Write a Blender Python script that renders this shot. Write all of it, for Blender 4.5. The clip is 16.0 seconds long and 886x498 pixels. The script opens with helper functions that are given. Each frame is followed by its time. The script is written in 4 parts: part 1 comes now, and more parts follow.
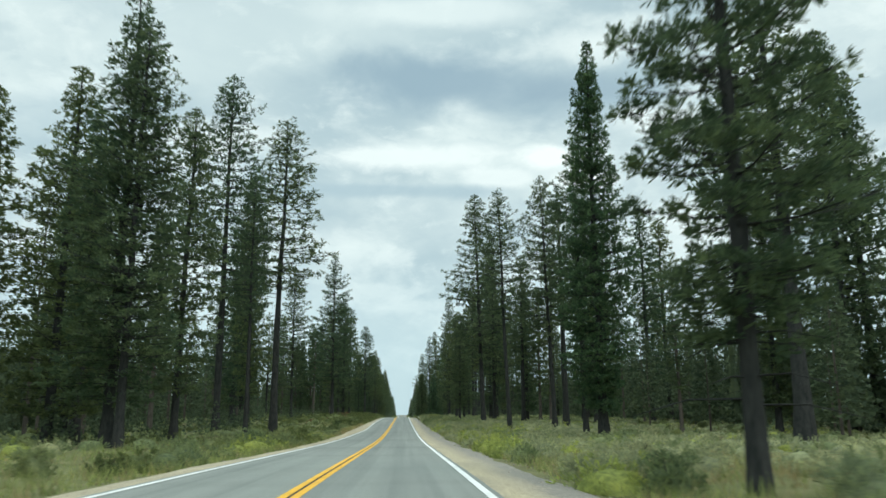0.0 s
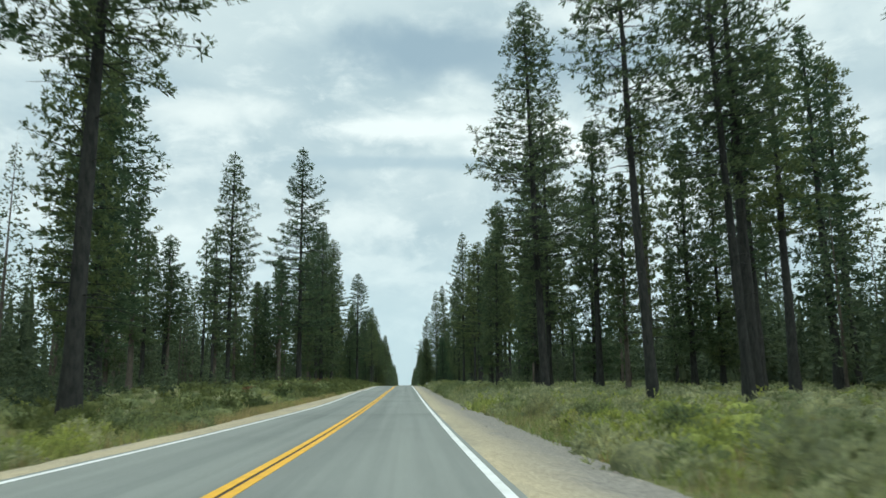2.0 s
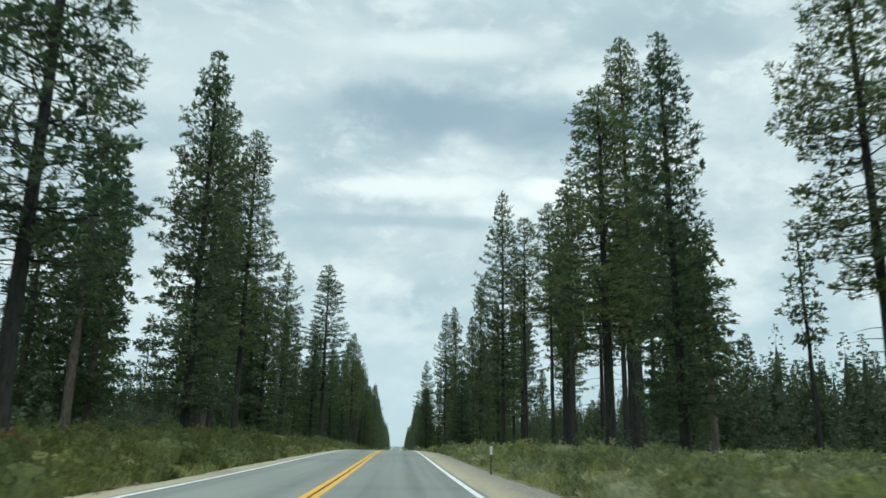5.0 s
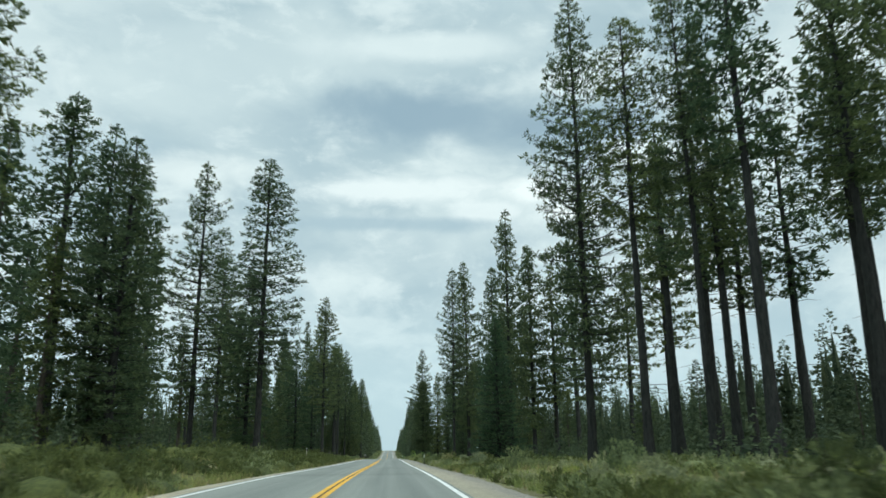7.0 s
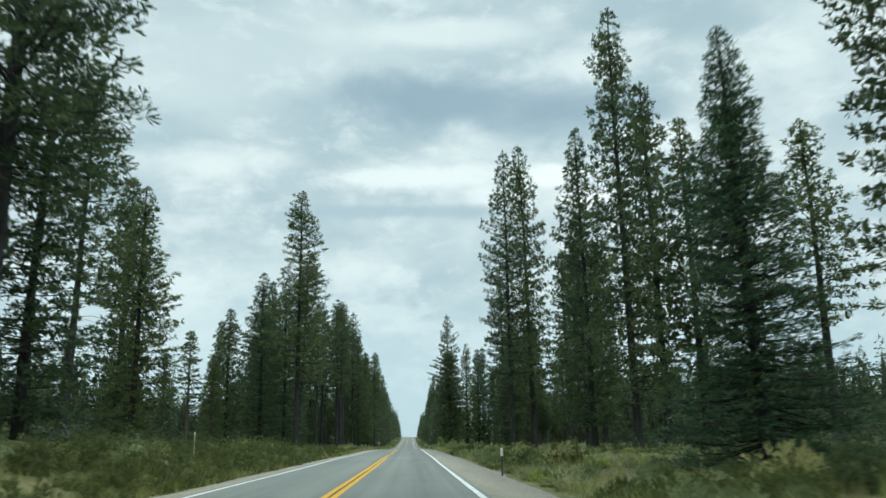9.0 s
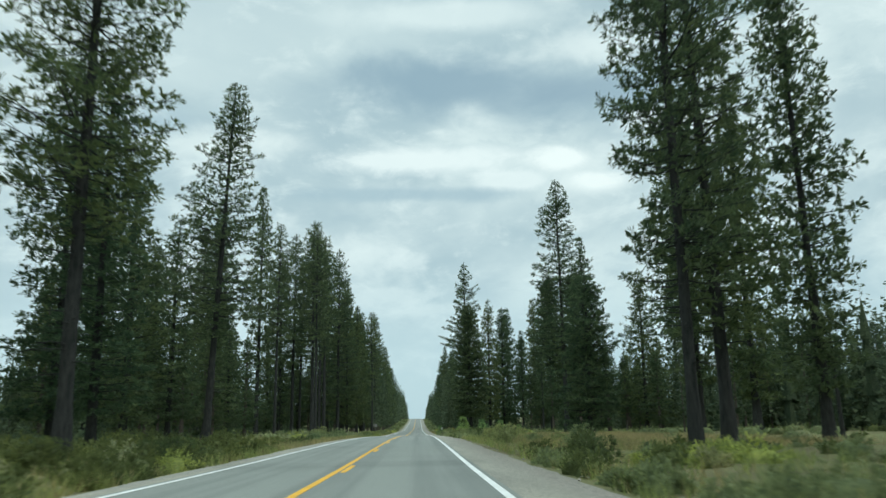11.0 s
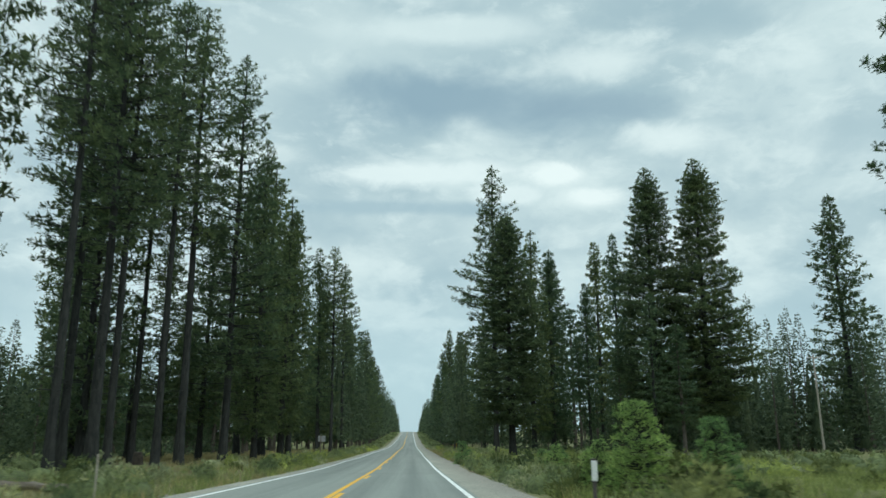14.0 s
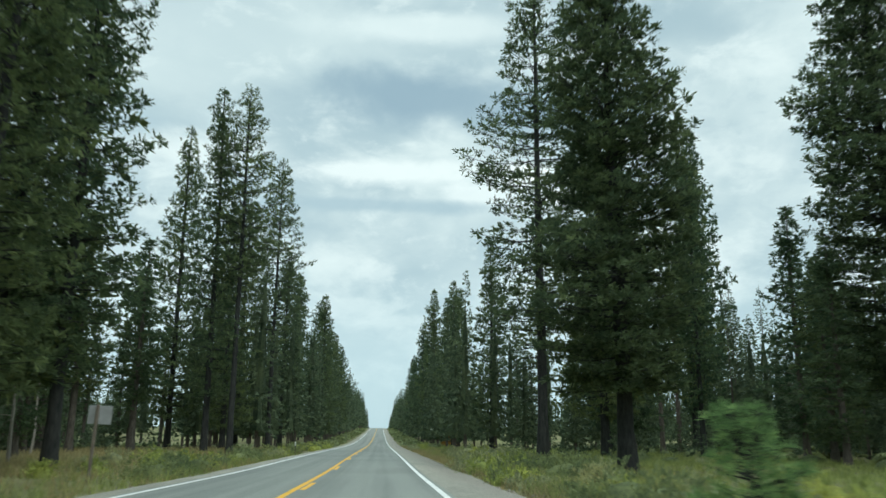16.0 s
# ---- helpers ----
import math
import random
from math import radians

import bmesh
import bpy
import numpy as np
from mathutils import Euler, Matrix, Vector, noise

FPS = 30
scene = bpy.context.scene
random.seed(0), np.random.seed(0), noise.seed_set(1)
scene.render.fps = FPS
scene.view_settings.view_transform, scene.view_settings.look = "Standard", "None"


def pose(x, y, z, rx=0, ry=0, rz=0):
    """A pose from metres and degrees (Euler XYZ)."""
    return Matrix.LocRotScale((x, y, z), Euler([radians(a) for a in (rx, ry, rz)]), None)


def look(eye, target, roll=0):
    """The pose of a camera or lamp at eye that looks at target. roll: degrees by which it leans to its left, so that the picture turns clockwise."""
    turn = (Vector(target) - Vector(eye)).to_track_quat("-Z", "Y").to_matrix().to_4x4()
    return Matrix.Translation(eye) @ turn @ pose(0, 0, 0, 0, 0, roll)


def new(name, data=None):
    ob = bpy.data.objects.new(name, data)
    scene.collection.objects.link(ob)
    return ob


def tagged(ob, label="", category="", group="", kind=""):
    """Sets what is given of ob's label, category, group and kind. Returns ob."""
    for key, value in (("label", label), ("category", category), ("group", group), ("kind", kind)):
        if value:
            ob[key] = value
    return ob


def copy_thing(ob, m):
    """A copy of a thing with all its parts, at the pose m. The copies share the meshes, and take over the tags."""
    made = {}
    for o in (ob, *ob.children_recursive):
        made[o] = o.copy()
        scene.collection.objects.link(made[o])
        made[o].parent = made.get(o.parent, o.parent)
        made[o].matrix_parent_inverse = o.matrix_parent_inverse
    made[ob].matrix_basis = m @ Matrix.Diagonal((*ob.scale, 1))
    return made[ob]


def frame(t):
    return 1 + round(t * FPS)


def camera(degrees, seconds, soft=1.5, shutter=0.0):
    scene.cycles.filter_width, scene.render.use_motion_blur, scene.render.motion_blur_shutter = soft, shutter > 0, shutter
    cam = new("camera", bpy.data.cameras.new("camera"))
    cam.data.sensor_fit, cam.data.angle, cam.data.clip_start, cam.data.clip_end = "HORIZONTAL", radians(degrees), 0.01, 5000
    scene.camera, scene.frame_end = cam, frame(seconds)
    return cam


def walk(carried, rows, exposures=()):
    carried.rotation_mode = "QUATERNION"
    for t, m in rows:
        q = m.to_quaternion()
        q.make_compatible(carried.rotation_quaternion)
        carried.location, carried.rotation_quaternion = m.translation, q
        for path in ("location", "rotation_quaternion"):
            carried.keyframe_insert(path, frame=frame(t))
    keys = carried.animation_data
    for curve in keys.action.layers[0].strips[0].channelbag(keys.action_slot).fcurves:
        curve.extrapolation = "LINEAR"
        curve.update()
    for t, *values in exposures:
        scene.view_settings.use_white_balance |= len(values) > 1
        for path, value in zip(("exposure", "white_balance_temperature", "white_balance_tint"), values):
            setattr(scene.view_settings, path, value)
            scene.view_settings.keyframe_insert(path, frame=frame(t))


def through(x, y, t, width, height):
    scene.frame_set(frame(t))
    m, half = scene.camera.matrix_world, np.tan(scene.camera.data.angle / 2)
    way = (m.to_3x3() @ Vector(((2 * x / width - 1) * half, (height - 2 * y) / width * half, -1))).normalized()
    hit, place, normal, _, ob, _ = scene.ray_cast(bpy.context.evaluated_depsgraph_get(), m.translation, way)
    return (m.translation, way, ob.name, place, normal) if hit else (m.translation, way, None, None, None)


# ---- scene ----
cam = camera(59.4, 16.0, soft=1.55, shutter=0.2)
PATH = [
    (0.0, pose(2.03, -0.00, 1.21, 102.19, 0.35, -2.87)),
    (0.5, pose(2.11, 15.33, 1.07, 101.56, 0.30, -2.81)),
    (1.0, pose(2.20, 30.69, 0.91, 100.91, 0.49, -2.76)),
    (1.5, pose(2.28, 46.03, 0.74, 100.39, 0.60, -2.74)),
    (2.0, pose(2.34, 61.33, 0.59, 100.11, 0.62, -2.67)),
    (2.5, pose(2.36, 76.59, 0.54, 100.32, -0.02, -2.89)),
    (3.0, pose(2.32, 91.91, 0.60, 100.96, -0.66, -3.08)),
    (3.5, pose(2.20, 107.29, 0.72, 102.02, -1.00, -3.14)),
    (6.0, pose(1.69, 183.95, 1.66, 105.00, -0.47, -3.39)),
    (6.5, pose(1.73, 199.23, 1.89, 104.72, 0.14, -3.64)),
    (7.0, pose(1.78, 214.45, 2.11, 104.62, 0.59, -3.76)),
    (7.5, pose(1.86, 229.62, 2.26, 104.69, 0.78, -3.77)),
    (8.0, pose(1.94, 244.74, 2.33, 104.65, 0.71, -3.58)),
    (8.5, pose(1.97, 259.80, 2.31, 104.28, 0.80, -3.05)),
    (9.0, pose(1.95, 274.89, 2.24, 103.68, 0.96, -2.33)),
    (9.5, pose(1.95, 290.10, 2.18, 103.10, 0.82, -1.74)),
    (12.0, pose(2.19, 367.13, 1.96, 102.39, 1.09, -1.85)),
    (12.5, pose(2.14, 382.51, 1.93, 102.47, 1.04, -1.96)),
    (13.0, pose(2.08, 397.76, 1.88, 102.79, 0.79, -2.00)),
    (13.5, pose(2.05, 412.86, 1.75, 103.17, 0.47, -2.10)),
    (14.0, pose(2.04, 427.82, 1.57, 103.44, 0.17, -2.32)),
    (14.5, pose(2.05, 442.67, 1.36, 103.48, -0.09, -2.75)),
    (15.0, pose(2.07, 457.38, 1.10, 103.43, -0.22, -3.32)),
    (15.5, pose(2.08, 471.98, 0.84, 103.29, -0.19, -3.93)),
    (16.0, pose(2.06, 486.48, 0.66, 103.34, -0.41, -4.49)),
]
# the clip's picture cools a little on the way
walk(cam, PATH, exposures=[(0.0, 0.06, 6580, 6), (3.5, 0.07, 6540, 7), (6.0, -0.03, 6450, 6), (9.5, 0.0, 6450, 5), (12.0, -0.10, 6360, 3), (14.5, -0.12, 6340, 3), (16.0, 0.04, 6440, 4)])

# ---- light: an overcast sky, brighter overhead, and a weak wide sun behind the cloud ----
SUN_UP, SUN_TURN = radians(52), radians(140)
world = bpy.data.worlds.new("overcast_sky")
scene.world = world
world.use_nodes = True
wn, wl = world.node_tree.nodes, world.node_tree.links
wn.clear()


def wnode(kind, **values):
    n = wn.new(kind)
    for key, value in values.items():
        setattr(n, key, value)
    return n


def wmath(op, a, b=None, clamp=False):
    n = wnode("ShaderNodeMath", operation=op, use_clamp=clamp)
    for i, v in enumerate((a, b)):
        if v is None:
            continue
        if isinstance(v, (int, float)):
            n.inputs[i].default_value = v
        else:
            wl.new(v, n.inputs[i])
    return n.outputs[0]


def wmix(fac, a, b):
    n = wnode("ShaderNodeMix", data_type="RGBA")
    for i, v in ((0, fac), (6, a), (7, b)):
        if isinstance(v, (tuple, int, float)):
            n.inputs[i].default_value = (*v, 1) if isinstance(v, tuple) else v
        else:
            wl.new(v, n.inputs[i])
    return n.outputs[2]


coord = wnode("ShaderNodeTexCoord")
split = wnode("ShaderNodeSeparateXYZ")
wl.new(coord.outputs["Generated"], split.inputs[0])
dx, dy, dz = split.outputs
up = wmath("MAXIMUM", dz, 0.0)


def clouds(scale, detail, rough, warp, shift):
    """Cloud billows over the whole sky, drawn out sideways."""
    m = wnode("ShaderNodeMapping")
    m.inputs["Location"].default_value = shift
    m.inputs["Scale"].default_value = (1.0, 1.0, 1.8)
    wl.new(coord.outputs["Generated"], m.inputs[0])
    n = wnode("ShaderNodeTexNoise")
    n.inputs["Scale"].default_value = scale
    n.inputs["Detail"].default_value = detail
    n.inputs["Roughness"].default_value = rough
    n.inputs["Distortion"].default_value = warp
    wl.new(m.outputs[0], n.inputs[0])
    return n.outputs[0]


def wramp(value, low, high):
    n = wnode("ShaderNodeMapRange", interpolation_type="SMOOTHSTEP")
    n.inputs[1].default_value, n.inputs[2].default_value = low, high
    wl.new(value, n.inputs[0])
    return n.outputs[0]


def wblob(cx, cz, rx, rz, edge, inner=0.35, outer=1.35):
    """A soft oval of cloud ahead, broken at its edge."""
    ax = wmath("DIVIDE", wmath("SUBTRACT", wmath("DIVIDE", dx, wmath("MAXIMUM", dy, 0.05)), cx), rx)
    az = wmath("DIVIDE", wmath("SUBTRACT", wmath("DIVIDE", dz, wmath("MAXIMUM", dy, 0.05)), cz), rz)
    r = wmath("SQRT", wmath("ADD", wmath("MULTIPLY", ax, ax), wmath("MULTIPLY", az, az)))
    r = wmath("ADD", r, wmath("MULTIPLY", wmath("SUBTRACT", edge, 0.5), 2.2))
    return wmath("MULTIPLY", wmath("SUBTRACT", 1.0, wramp(r, inner, outer)), wmath("GREATER_THAN", dy, 0.05))


sky = wnode("ShaderNodeTexSky", sky_type="NISHITA", sun_disc=False, sun_elevation=SUN_UP, sun_rotation=SUN_TURN)
fine = clouds(6.5, 8, 0.55, 0.25, (3.1, 1.7, 0.4))
broken = clouds(15.0, 8, 0.62, 0.3, (1.3, 4.1, 2.2))
broad = clouds(2.6, 4, 0.5, 0.3, (7.3, 2.2, 0.9))
shade = wmix(wramp(broad, 0.34, 0.62), (0.58, 0.76, 0.84), (0.90, 1.06, 1.09))
# billows: brighter tops and greyer hollows within the cloud
shade = wmix(wmath("MULTIPLY", wramp(fine, 0.50, 0.68), 0.62), shade, (1.08, 1.22, 1.23))
shade = wmix(wmath("MULTIPLY", wmath("SUBTRACT", 1.0, wramp(fine, 0.32, 0.48)), 0.46), shade, (0.52, 0.70, 0.80))
shade = wmix(wmath("MULTIPLY", wramp(broken, 0.50, 0.68), 0.42), shade, (1.10, 1.24, 1.25))
shade = wmix(wmath("MULTIPLY", wmath("SUBTRACT", 1.0, wramp(broken, 0.34, 0.48)), 0.30), shade, (0.56, 0.74, 0.83))


def layer(cover, strength, colour):
    """Lays one bank of cloud over the sky."""
    return wmix(wmath("MULTIPLY", cover, strength), shade, colour)


# pale banks, then the long grey one ahead with a ragged underside of white puffs and a thin grey shelf
shade = layer(wblob(-0.20, 0.51, 0.26, 0.09, fine), 0.50, (0.95, 1.11, 1.13))
shade = layer(wblob(0.05, 0.560, 0.15, 0.026, fine), 0.80, (1.02, 1.17, 1.19))
shade = layer(wblob(0.10, 0.450, 0.27, 0.062, fine), 0.80, (0.50, 0.68, 0.78))
shade = layer(wblob(0.06, 0.455, 0.16, 0.044, fine), 0.66, (0.36, 0.53, 0.66))
shade = layer(wblob(0.25, 0.445, 0.12, 0.022, broken), 0.45, (0.42, 0.58, 0.70))
shade = layer(wblob(0.26, 0.513, 0.09, 0.022, broken, 0.25, 1.35), 0.65, (1.04, 1.18, 1.20))
shade = layer(wblob(0.38, 0.590, 0.15, 0.035, fine), 0.60, (0.52, 0.70, 0.79))
shade = layer(wblob(0.62, 0.400, 0.13, 0.050, fine), 0.45, (0.55, 0.73, 0.82))
shade = layer(wblob(-0.45, 0.40, 0.16, 0.040, fine), 0.45, (0.55, 0.74, 0.84))
shade = layer(wblob(0.01, 0.343, 0.13, 0.022, broken, 0.45, 1.25), 0.90, (1.14, 1.27, 1.28))
shade = layer(wblob(0.20, 0.345, 0.045, 0.018, broken, 0.45, 1.25), 1.00, (1.20, 1.32, 1.32))
shade = layer(wblob(0.245, 0.312, 0.05, 0.018, broken, 0.45, 1.25), 0.95, (1.20, 1.32, 1.32))
shade = layer(wblob(0.13, 0.315, 0.05, 0.016, broken, 0.45, 1.25), 0.70, (1.16, 1.29, 1.30))
shade = layer(wblob(0.36, 0.400, 0.07, 0.026, broken, 0.25, 1.35), 0.75, (1.17, 1.30, 1.30))
shade = layer(wblob(-0.27, 0.368, 0.11, 0.026, broken, 0.25, 1.35), 0.65, (1.12, 1.25, 1.25))
shade = layer(wblob(-0.03, 0.296, 0.16, 0.011, fine), 0.75, (0.54, 0.73, 0.83))
# hazy and bluer towards the horizon
shade = wmix(wmath("MULTIPLY", wmath("SUBTRACT", 1.0, wramp(up, 0.02, 0.24)), 0.8), shade, (0.70, 0.93, 1.02))
lift = wmath("ADD", 0.815, wmath("MULTIPLY", wramp(up, 0.50, 1.0), 1.50))
bright = wnode("ShaderNodeVectorMath", operation="SCALE")
wl.new(shade, bright.inputs[0])
wl.new(lift, bright.inputs[3])
blue = wnode("ShaderNodeVectorMath", operation="SCALE")
wl.new(sky.outputs[0], blue.inputs[0])
blue.inputs[3].default_value = 0.10
out = wmix(0.06, bright.outputs[0], blue.outputs[0])
background = wnode("ShaderNodeBackground")
background.inputs[1].default_value = 1.0
wl.new(out, background.inputs[0])
wl.new(background.outputs[0], wnode("ShaderNodeOutputWorld").inputs[0])

sun = new("sun", bpy.data.lights.new("sun", "SUN"))
sun.data.energy, sun.data.angle, sun.data.color = 0.8, radians(25), (1.0, 0.96, 0.9)
sun.matrix_world = look((0, 0, 0), (-math.sin(SUN_TURN) * math.cos(SUN_UP), -math.cos(SUN_TURN) * math.cos(SUN_UP), -math.sin(SUN_UP)))


# ---- materials ----
def material(name, rough=0.8, spec=0.3):
    m = bpy.data.materials.new(name)
    m.use_nodes = True
    t = m.node_tree
    b = t.nodes["Principled BSDF"]
    b.inputs["Roughness"].default_value = rough
    b.inputs["Specular IOR Level"].default_value = spec
    return m, t.nodes, t.links, b


def noise_of(nodes, links, scale, detail=4, rough=0.6, stretch=(1, 1, 1), source="Object"):
    c = nodes.new("ShaderNodeTexCoord")
    mp = nodes.new("ShaderNodeMapping")
    mp.inputs["Scale"].default_value = stretch
    links.new(c.outputs[source], mp.inputs[0])
    n = nodes.new("ShaderNodeTexNoise")
    n.inputs["Scale"].default_value, n.inputs["Detail"].default_value, n.inputs["Roughness"].default_value = scale, detail, rough
    links.new(mp.outputs[0], n.inputs[0])
    return n.outputs[0]


def ramp(nodes, links, value, stops):
    r = nodes.new("ShaderNodeValToRGB")
    e = r.color_ramp.elements
    while len(e) < len(stops):
        e.new(0.5)
    for k, (at, col) in zip(e, stops):
        k.position, k.color = at, (*col, 1)
    links.new(value, r.inputs[0])
    return r.outputs[0]


def blend(nodes, links, fac, a, b, mode="MIX"):
    n = nodes.new("ShaderNodeMix")
    n.data_type, n.blend_type = "RGBA", mode
    for i, v in ((0, fac), (6, a), (7, b)):
        if isinstance(v, (tuple, int, float)):
            n.inputs[i].default_value = (*v, 1) if isinstance(v, tuple) else v
        else:
            links.new(v, n.inputs[i])
    return n.outputs[2]


def bump(nodes, links, bsdf, height, strength, distance):
    n = nodes.new("ShaderNodeBump")
    n.inputs["Strength"].default_value, n.inputs["Distance"].default_value = strength, distance
    links.new(height, n.inputs["Height"])
    links.new(n.outputs[0], bsdf.inputs["Normal"])


def plain(name, base, other, scale, rough=0.8, relief=0.3, depth=0.01, stretch=(1, 1, 1), spec=0.3):
    m, n, l, b = material(name, rough, spec)
    v = noise_of(n, l, scale, 6, 0.65, stretch)
    l.new(ramp(n, l, v, [(0.3, base), (0.7, other)]), b.inputs[0])
    bump(n, l, b, v, relief, depth)
    return m


def leaf_material(name, dark, light, through=0.2):
    m, n, l, b = material(name, 0.7, 0.12)
    geo, info = n.new("ShaderNodeNewGeometry"), n.new("ShaderNodeObjectInfo")
    col = ramp(n, l, geo.outputs["Random Per Island"], [(0.0, dark), (1.0, light)])
    tint = ramp(n, l, info.outputs["Random"], [(0.0, (0.75, 0.86, 0.90)), (0.5, (1.0, 1.0, 1.0)), (1.0, (1.22, 1.14, 0.92))])
    col = blend(n, l, 1.0, col, tint, "MULTIPLY")
    # patches of fresher and drier growth
    patch = ramp(n, l, noise_of(n, l, 0.45, 3, 0.6), [(0.32, (0.74, 0.78, 0.80)), (0.5, (1.0, 1.0, 1.0)), (0.68, (1.24, 1.18, 1.06))])
    col = blend(n, l, 1.0, col, patch, "MULTIPLY")
    # leaf by leaf within a spray
    speck = ramp(n, l, noise_of(n, l, 7.0, 2, 0.7), [(0.34, (0.66, 0.70, 0.72)), (0.5, (1.0, 1.0, 1.0)), (0.66, (1.30, 1.26, 1.16))])
    col = blend(n, l, 1.0, col, speck, "MULTIPLY")
    l.new(col, b.inputs[0])
    t, mix = n.new("ShaderNodeBsdfTranslucent"), n.new("ShaderNodeMixShader")
    l.new(col, t.inputs[0])
    mix.inputs[0].default_value = through
    l.new(b.outputs[0], mix.inputs[1])
    l.new(t.outputs[0], mix.inputs[2])
    l.new(mix.outputs[0], n["Material Output"].inputs[0])
    return m


def asphalt_material():
    m, n, l, b = material("asphalt", 0.85, 0.25)
    grain = noise_of(n, l, 60, 3, 0.7)
    patch = noise_of(n, l, 0.6, 5, 0.6, (1.0, 0.12, 1.0))
    col = ramp(n, l, patch, [(0.3, (0.185, 0.198, 0.182)), (0.7, (0.252, 0.268, 0.243))])
    col = blend(n, l, 0.5, col, ramp(n, l, grain, [(0.3, (0.13, 0.138, 0.126)), (0.7, (0.34, 0.356, 0.322))]))
    # darker worn strips along the wheel tracks and across the patches
    strip = noise_of(n, l, 0.55, 3, 0.6, (2.2, 0.015, 1.0))
    col = blend(n, l, 1.0, col, ramp(n, l, strip, [(0.35, (0.80, 0.81, 0.82)), (0.6, (1.06, 1.06, 1.05))]), "MULTIPLY")
    band = noise_of(n, l, 0.12, 3, 0.6, (0.25, 1.0, 1.0))
    col = blend(n, l, 1.0, col, ramp(n, l, band, [(0.30, (0.82, 0.82, 0.83)), (0.48, (1.0, 1.0, 1.0))]), "MULTIPLY")
    l.new(col, b.inputs[0])
    bump(n, l, b, grain, 0.4, 0.006)
    return m


def ground_material():
    m, n, l, b = material("forest_ground", 0.95, 0.1)
    big, mid, small = noise_of(n, l, 0.045, 4), noise_of(n, l, 0.5, 5), noise_of(n, l, 9, 5)
    grass = ramp(n, l, mid, [(0.32, (0.105, 0.120, 0.048)), (0.52, (0.18, 0.185, 0.080)), (0.7, (0.28, 0.245, 0.130))])
    litter = ramp(n, l, small, [(0.3, (0.075, 0.058, 0.038)), (0.7, (0.165, 0.125, 0.076))])
    col = blend(n, l, ramp(n, l, big, [(0.50, (0, 0, 0)), (0.68, (1, 1, 1))]), grass, litter)
    col = blend(n, l, 0.35, col, ramp(n, l, small, [(0.3, (0.04, 0.045, 0.02)), (0.7, (0.22, 0.21, 0.11))]))
    l.new(col, b.inputs[0])
    bump(n, l, b, small, 0.8, 0.08)
    return m


def gravel_material():
    m, n, l, b = material("shoulder_gravel", 0.95, 0.15)
    c = n.new("ShaderNodeTexCoord")
    v = n.new("ShaderNodeTexVoronoi")
    v.inputs["Scale"].default_value = 22
    l.new(c.outputs["Object"], v.inputs[0])
    patch = noise_of(n, l, 0.7, 5, 0.6, (1, 0.3, 1))
    sand = ramp(n, l, patch, [(0.3, (0.33, 0.295, 0.225)), (0.55, (0.46, 0.395, 0.275)), (0.75, (0.52, 0.43, 0.28))])
    stony = ramp(n, l, noise_of(n, l, 7, 5, 0.7), [(0.3, (0.17, 0.16, 0.145)), (0.7, (0.36, 0.335, 0.29))])
    # loose grey gravel towards the outer edge
    sep = n.new("ShaderNodeSeparateXYZ")
    l.new(c.outputs["Object"], sep.inputs[0])
    far = n.new("ShaderNodeMath")
    far.operation = "MULTIPLY_ADD"
    l.new(patch, far.inputs[0])
    far.inputs[1].default_value = 2.2
    l.new(sep.outputs[0], far.inputs[2])
    outer = n.new("ShaderNodeMapRange")
    outer.inputs[1].default_value, outer.inputs[2].default_value = 5.3, 6.5
    l.new(far.outputs[0], outer.inputs[0])
    # sandier at the start of the stretch, greyer further along
    along = n.new("ShaderNodeMapRange")
    along.inputs[1].default_value, along.inputs[2].default_value = 150, 360
    l.new(sep.outputs[1], along.inputs[0])
    dust = ramp(n, l, patch, [(0.3, (0.25, 0.245, 0.215)), (0.7, (0.37, 0.355, 0.30))])
    sand = blend(n, l, along.outputs[0], sand, dust)
    col = blend(n, l, outer.outputs[0], sand, stony)
    col = blend(n, l, 1.0, col, ramp(n, l, v.outputs["Color"], [(0.1, (0.72, 0.72, 0.72)), (0.9, (1.2, 1.18, 1.14))]), "MULTIPLY")
    l.new(col, b.inputs[0])
    bump(n, l, b, v.outputs["Distance"], 0.6, 0.03)
    return m


def paint_material(name, colour, worn):
    m, n, l, b = material(name, 0.6, 0.35)
    v, w = noise_of(n, l, 14, 6, 0.75), noise_of(n, l, 1.3, 4)
    col = ramp(n, l, v, [(0.28, worn), (0.40, colour)])
    col = blend(n, l, 1.0, col, ramp(n, l, w, [(0.3, (0.82, 0.82, 0.80)), (0.7, (1.05, 1.05, 1.05))]), "MULTIPLY")
    l.new(col, b.inputs[0])
    return m


ASPHALT, GROUND, GRAVEL = asphalt_material(), ground_material(), gravel_material()
YELLOW = paint_material("yellow_road_paint", (0.80, 0.42, 0.022), (0.40, 0.27, 0.09))
TAR = plain("tar_seam", (0.025, 0.020, 0.016), (0.075, 0.055, 0.035), 9.0, 0.7, 0.3, 0.004, (1, 0.3, 1))
WHITE = paint_material("white_road_paint", (0.80, 0.80, 0.78), (0.42, 0.42, 0.40))
BARK = plain("pine_bark", (0.020, 0.0225, 0.022), (0.062, 0.063, 0.060), 3.0, 0.95, 0.9, 0.05, (2.4, 2.4, 0.5), 0.1)
GREY_BARK = plain("grey_bark", (0.05, 0.045, 0.04), (0.16, 0.14, 0.12), 3.0, 0.95, 0.9, 0.04, (2.4, 2.4, 0.5), 0.1)
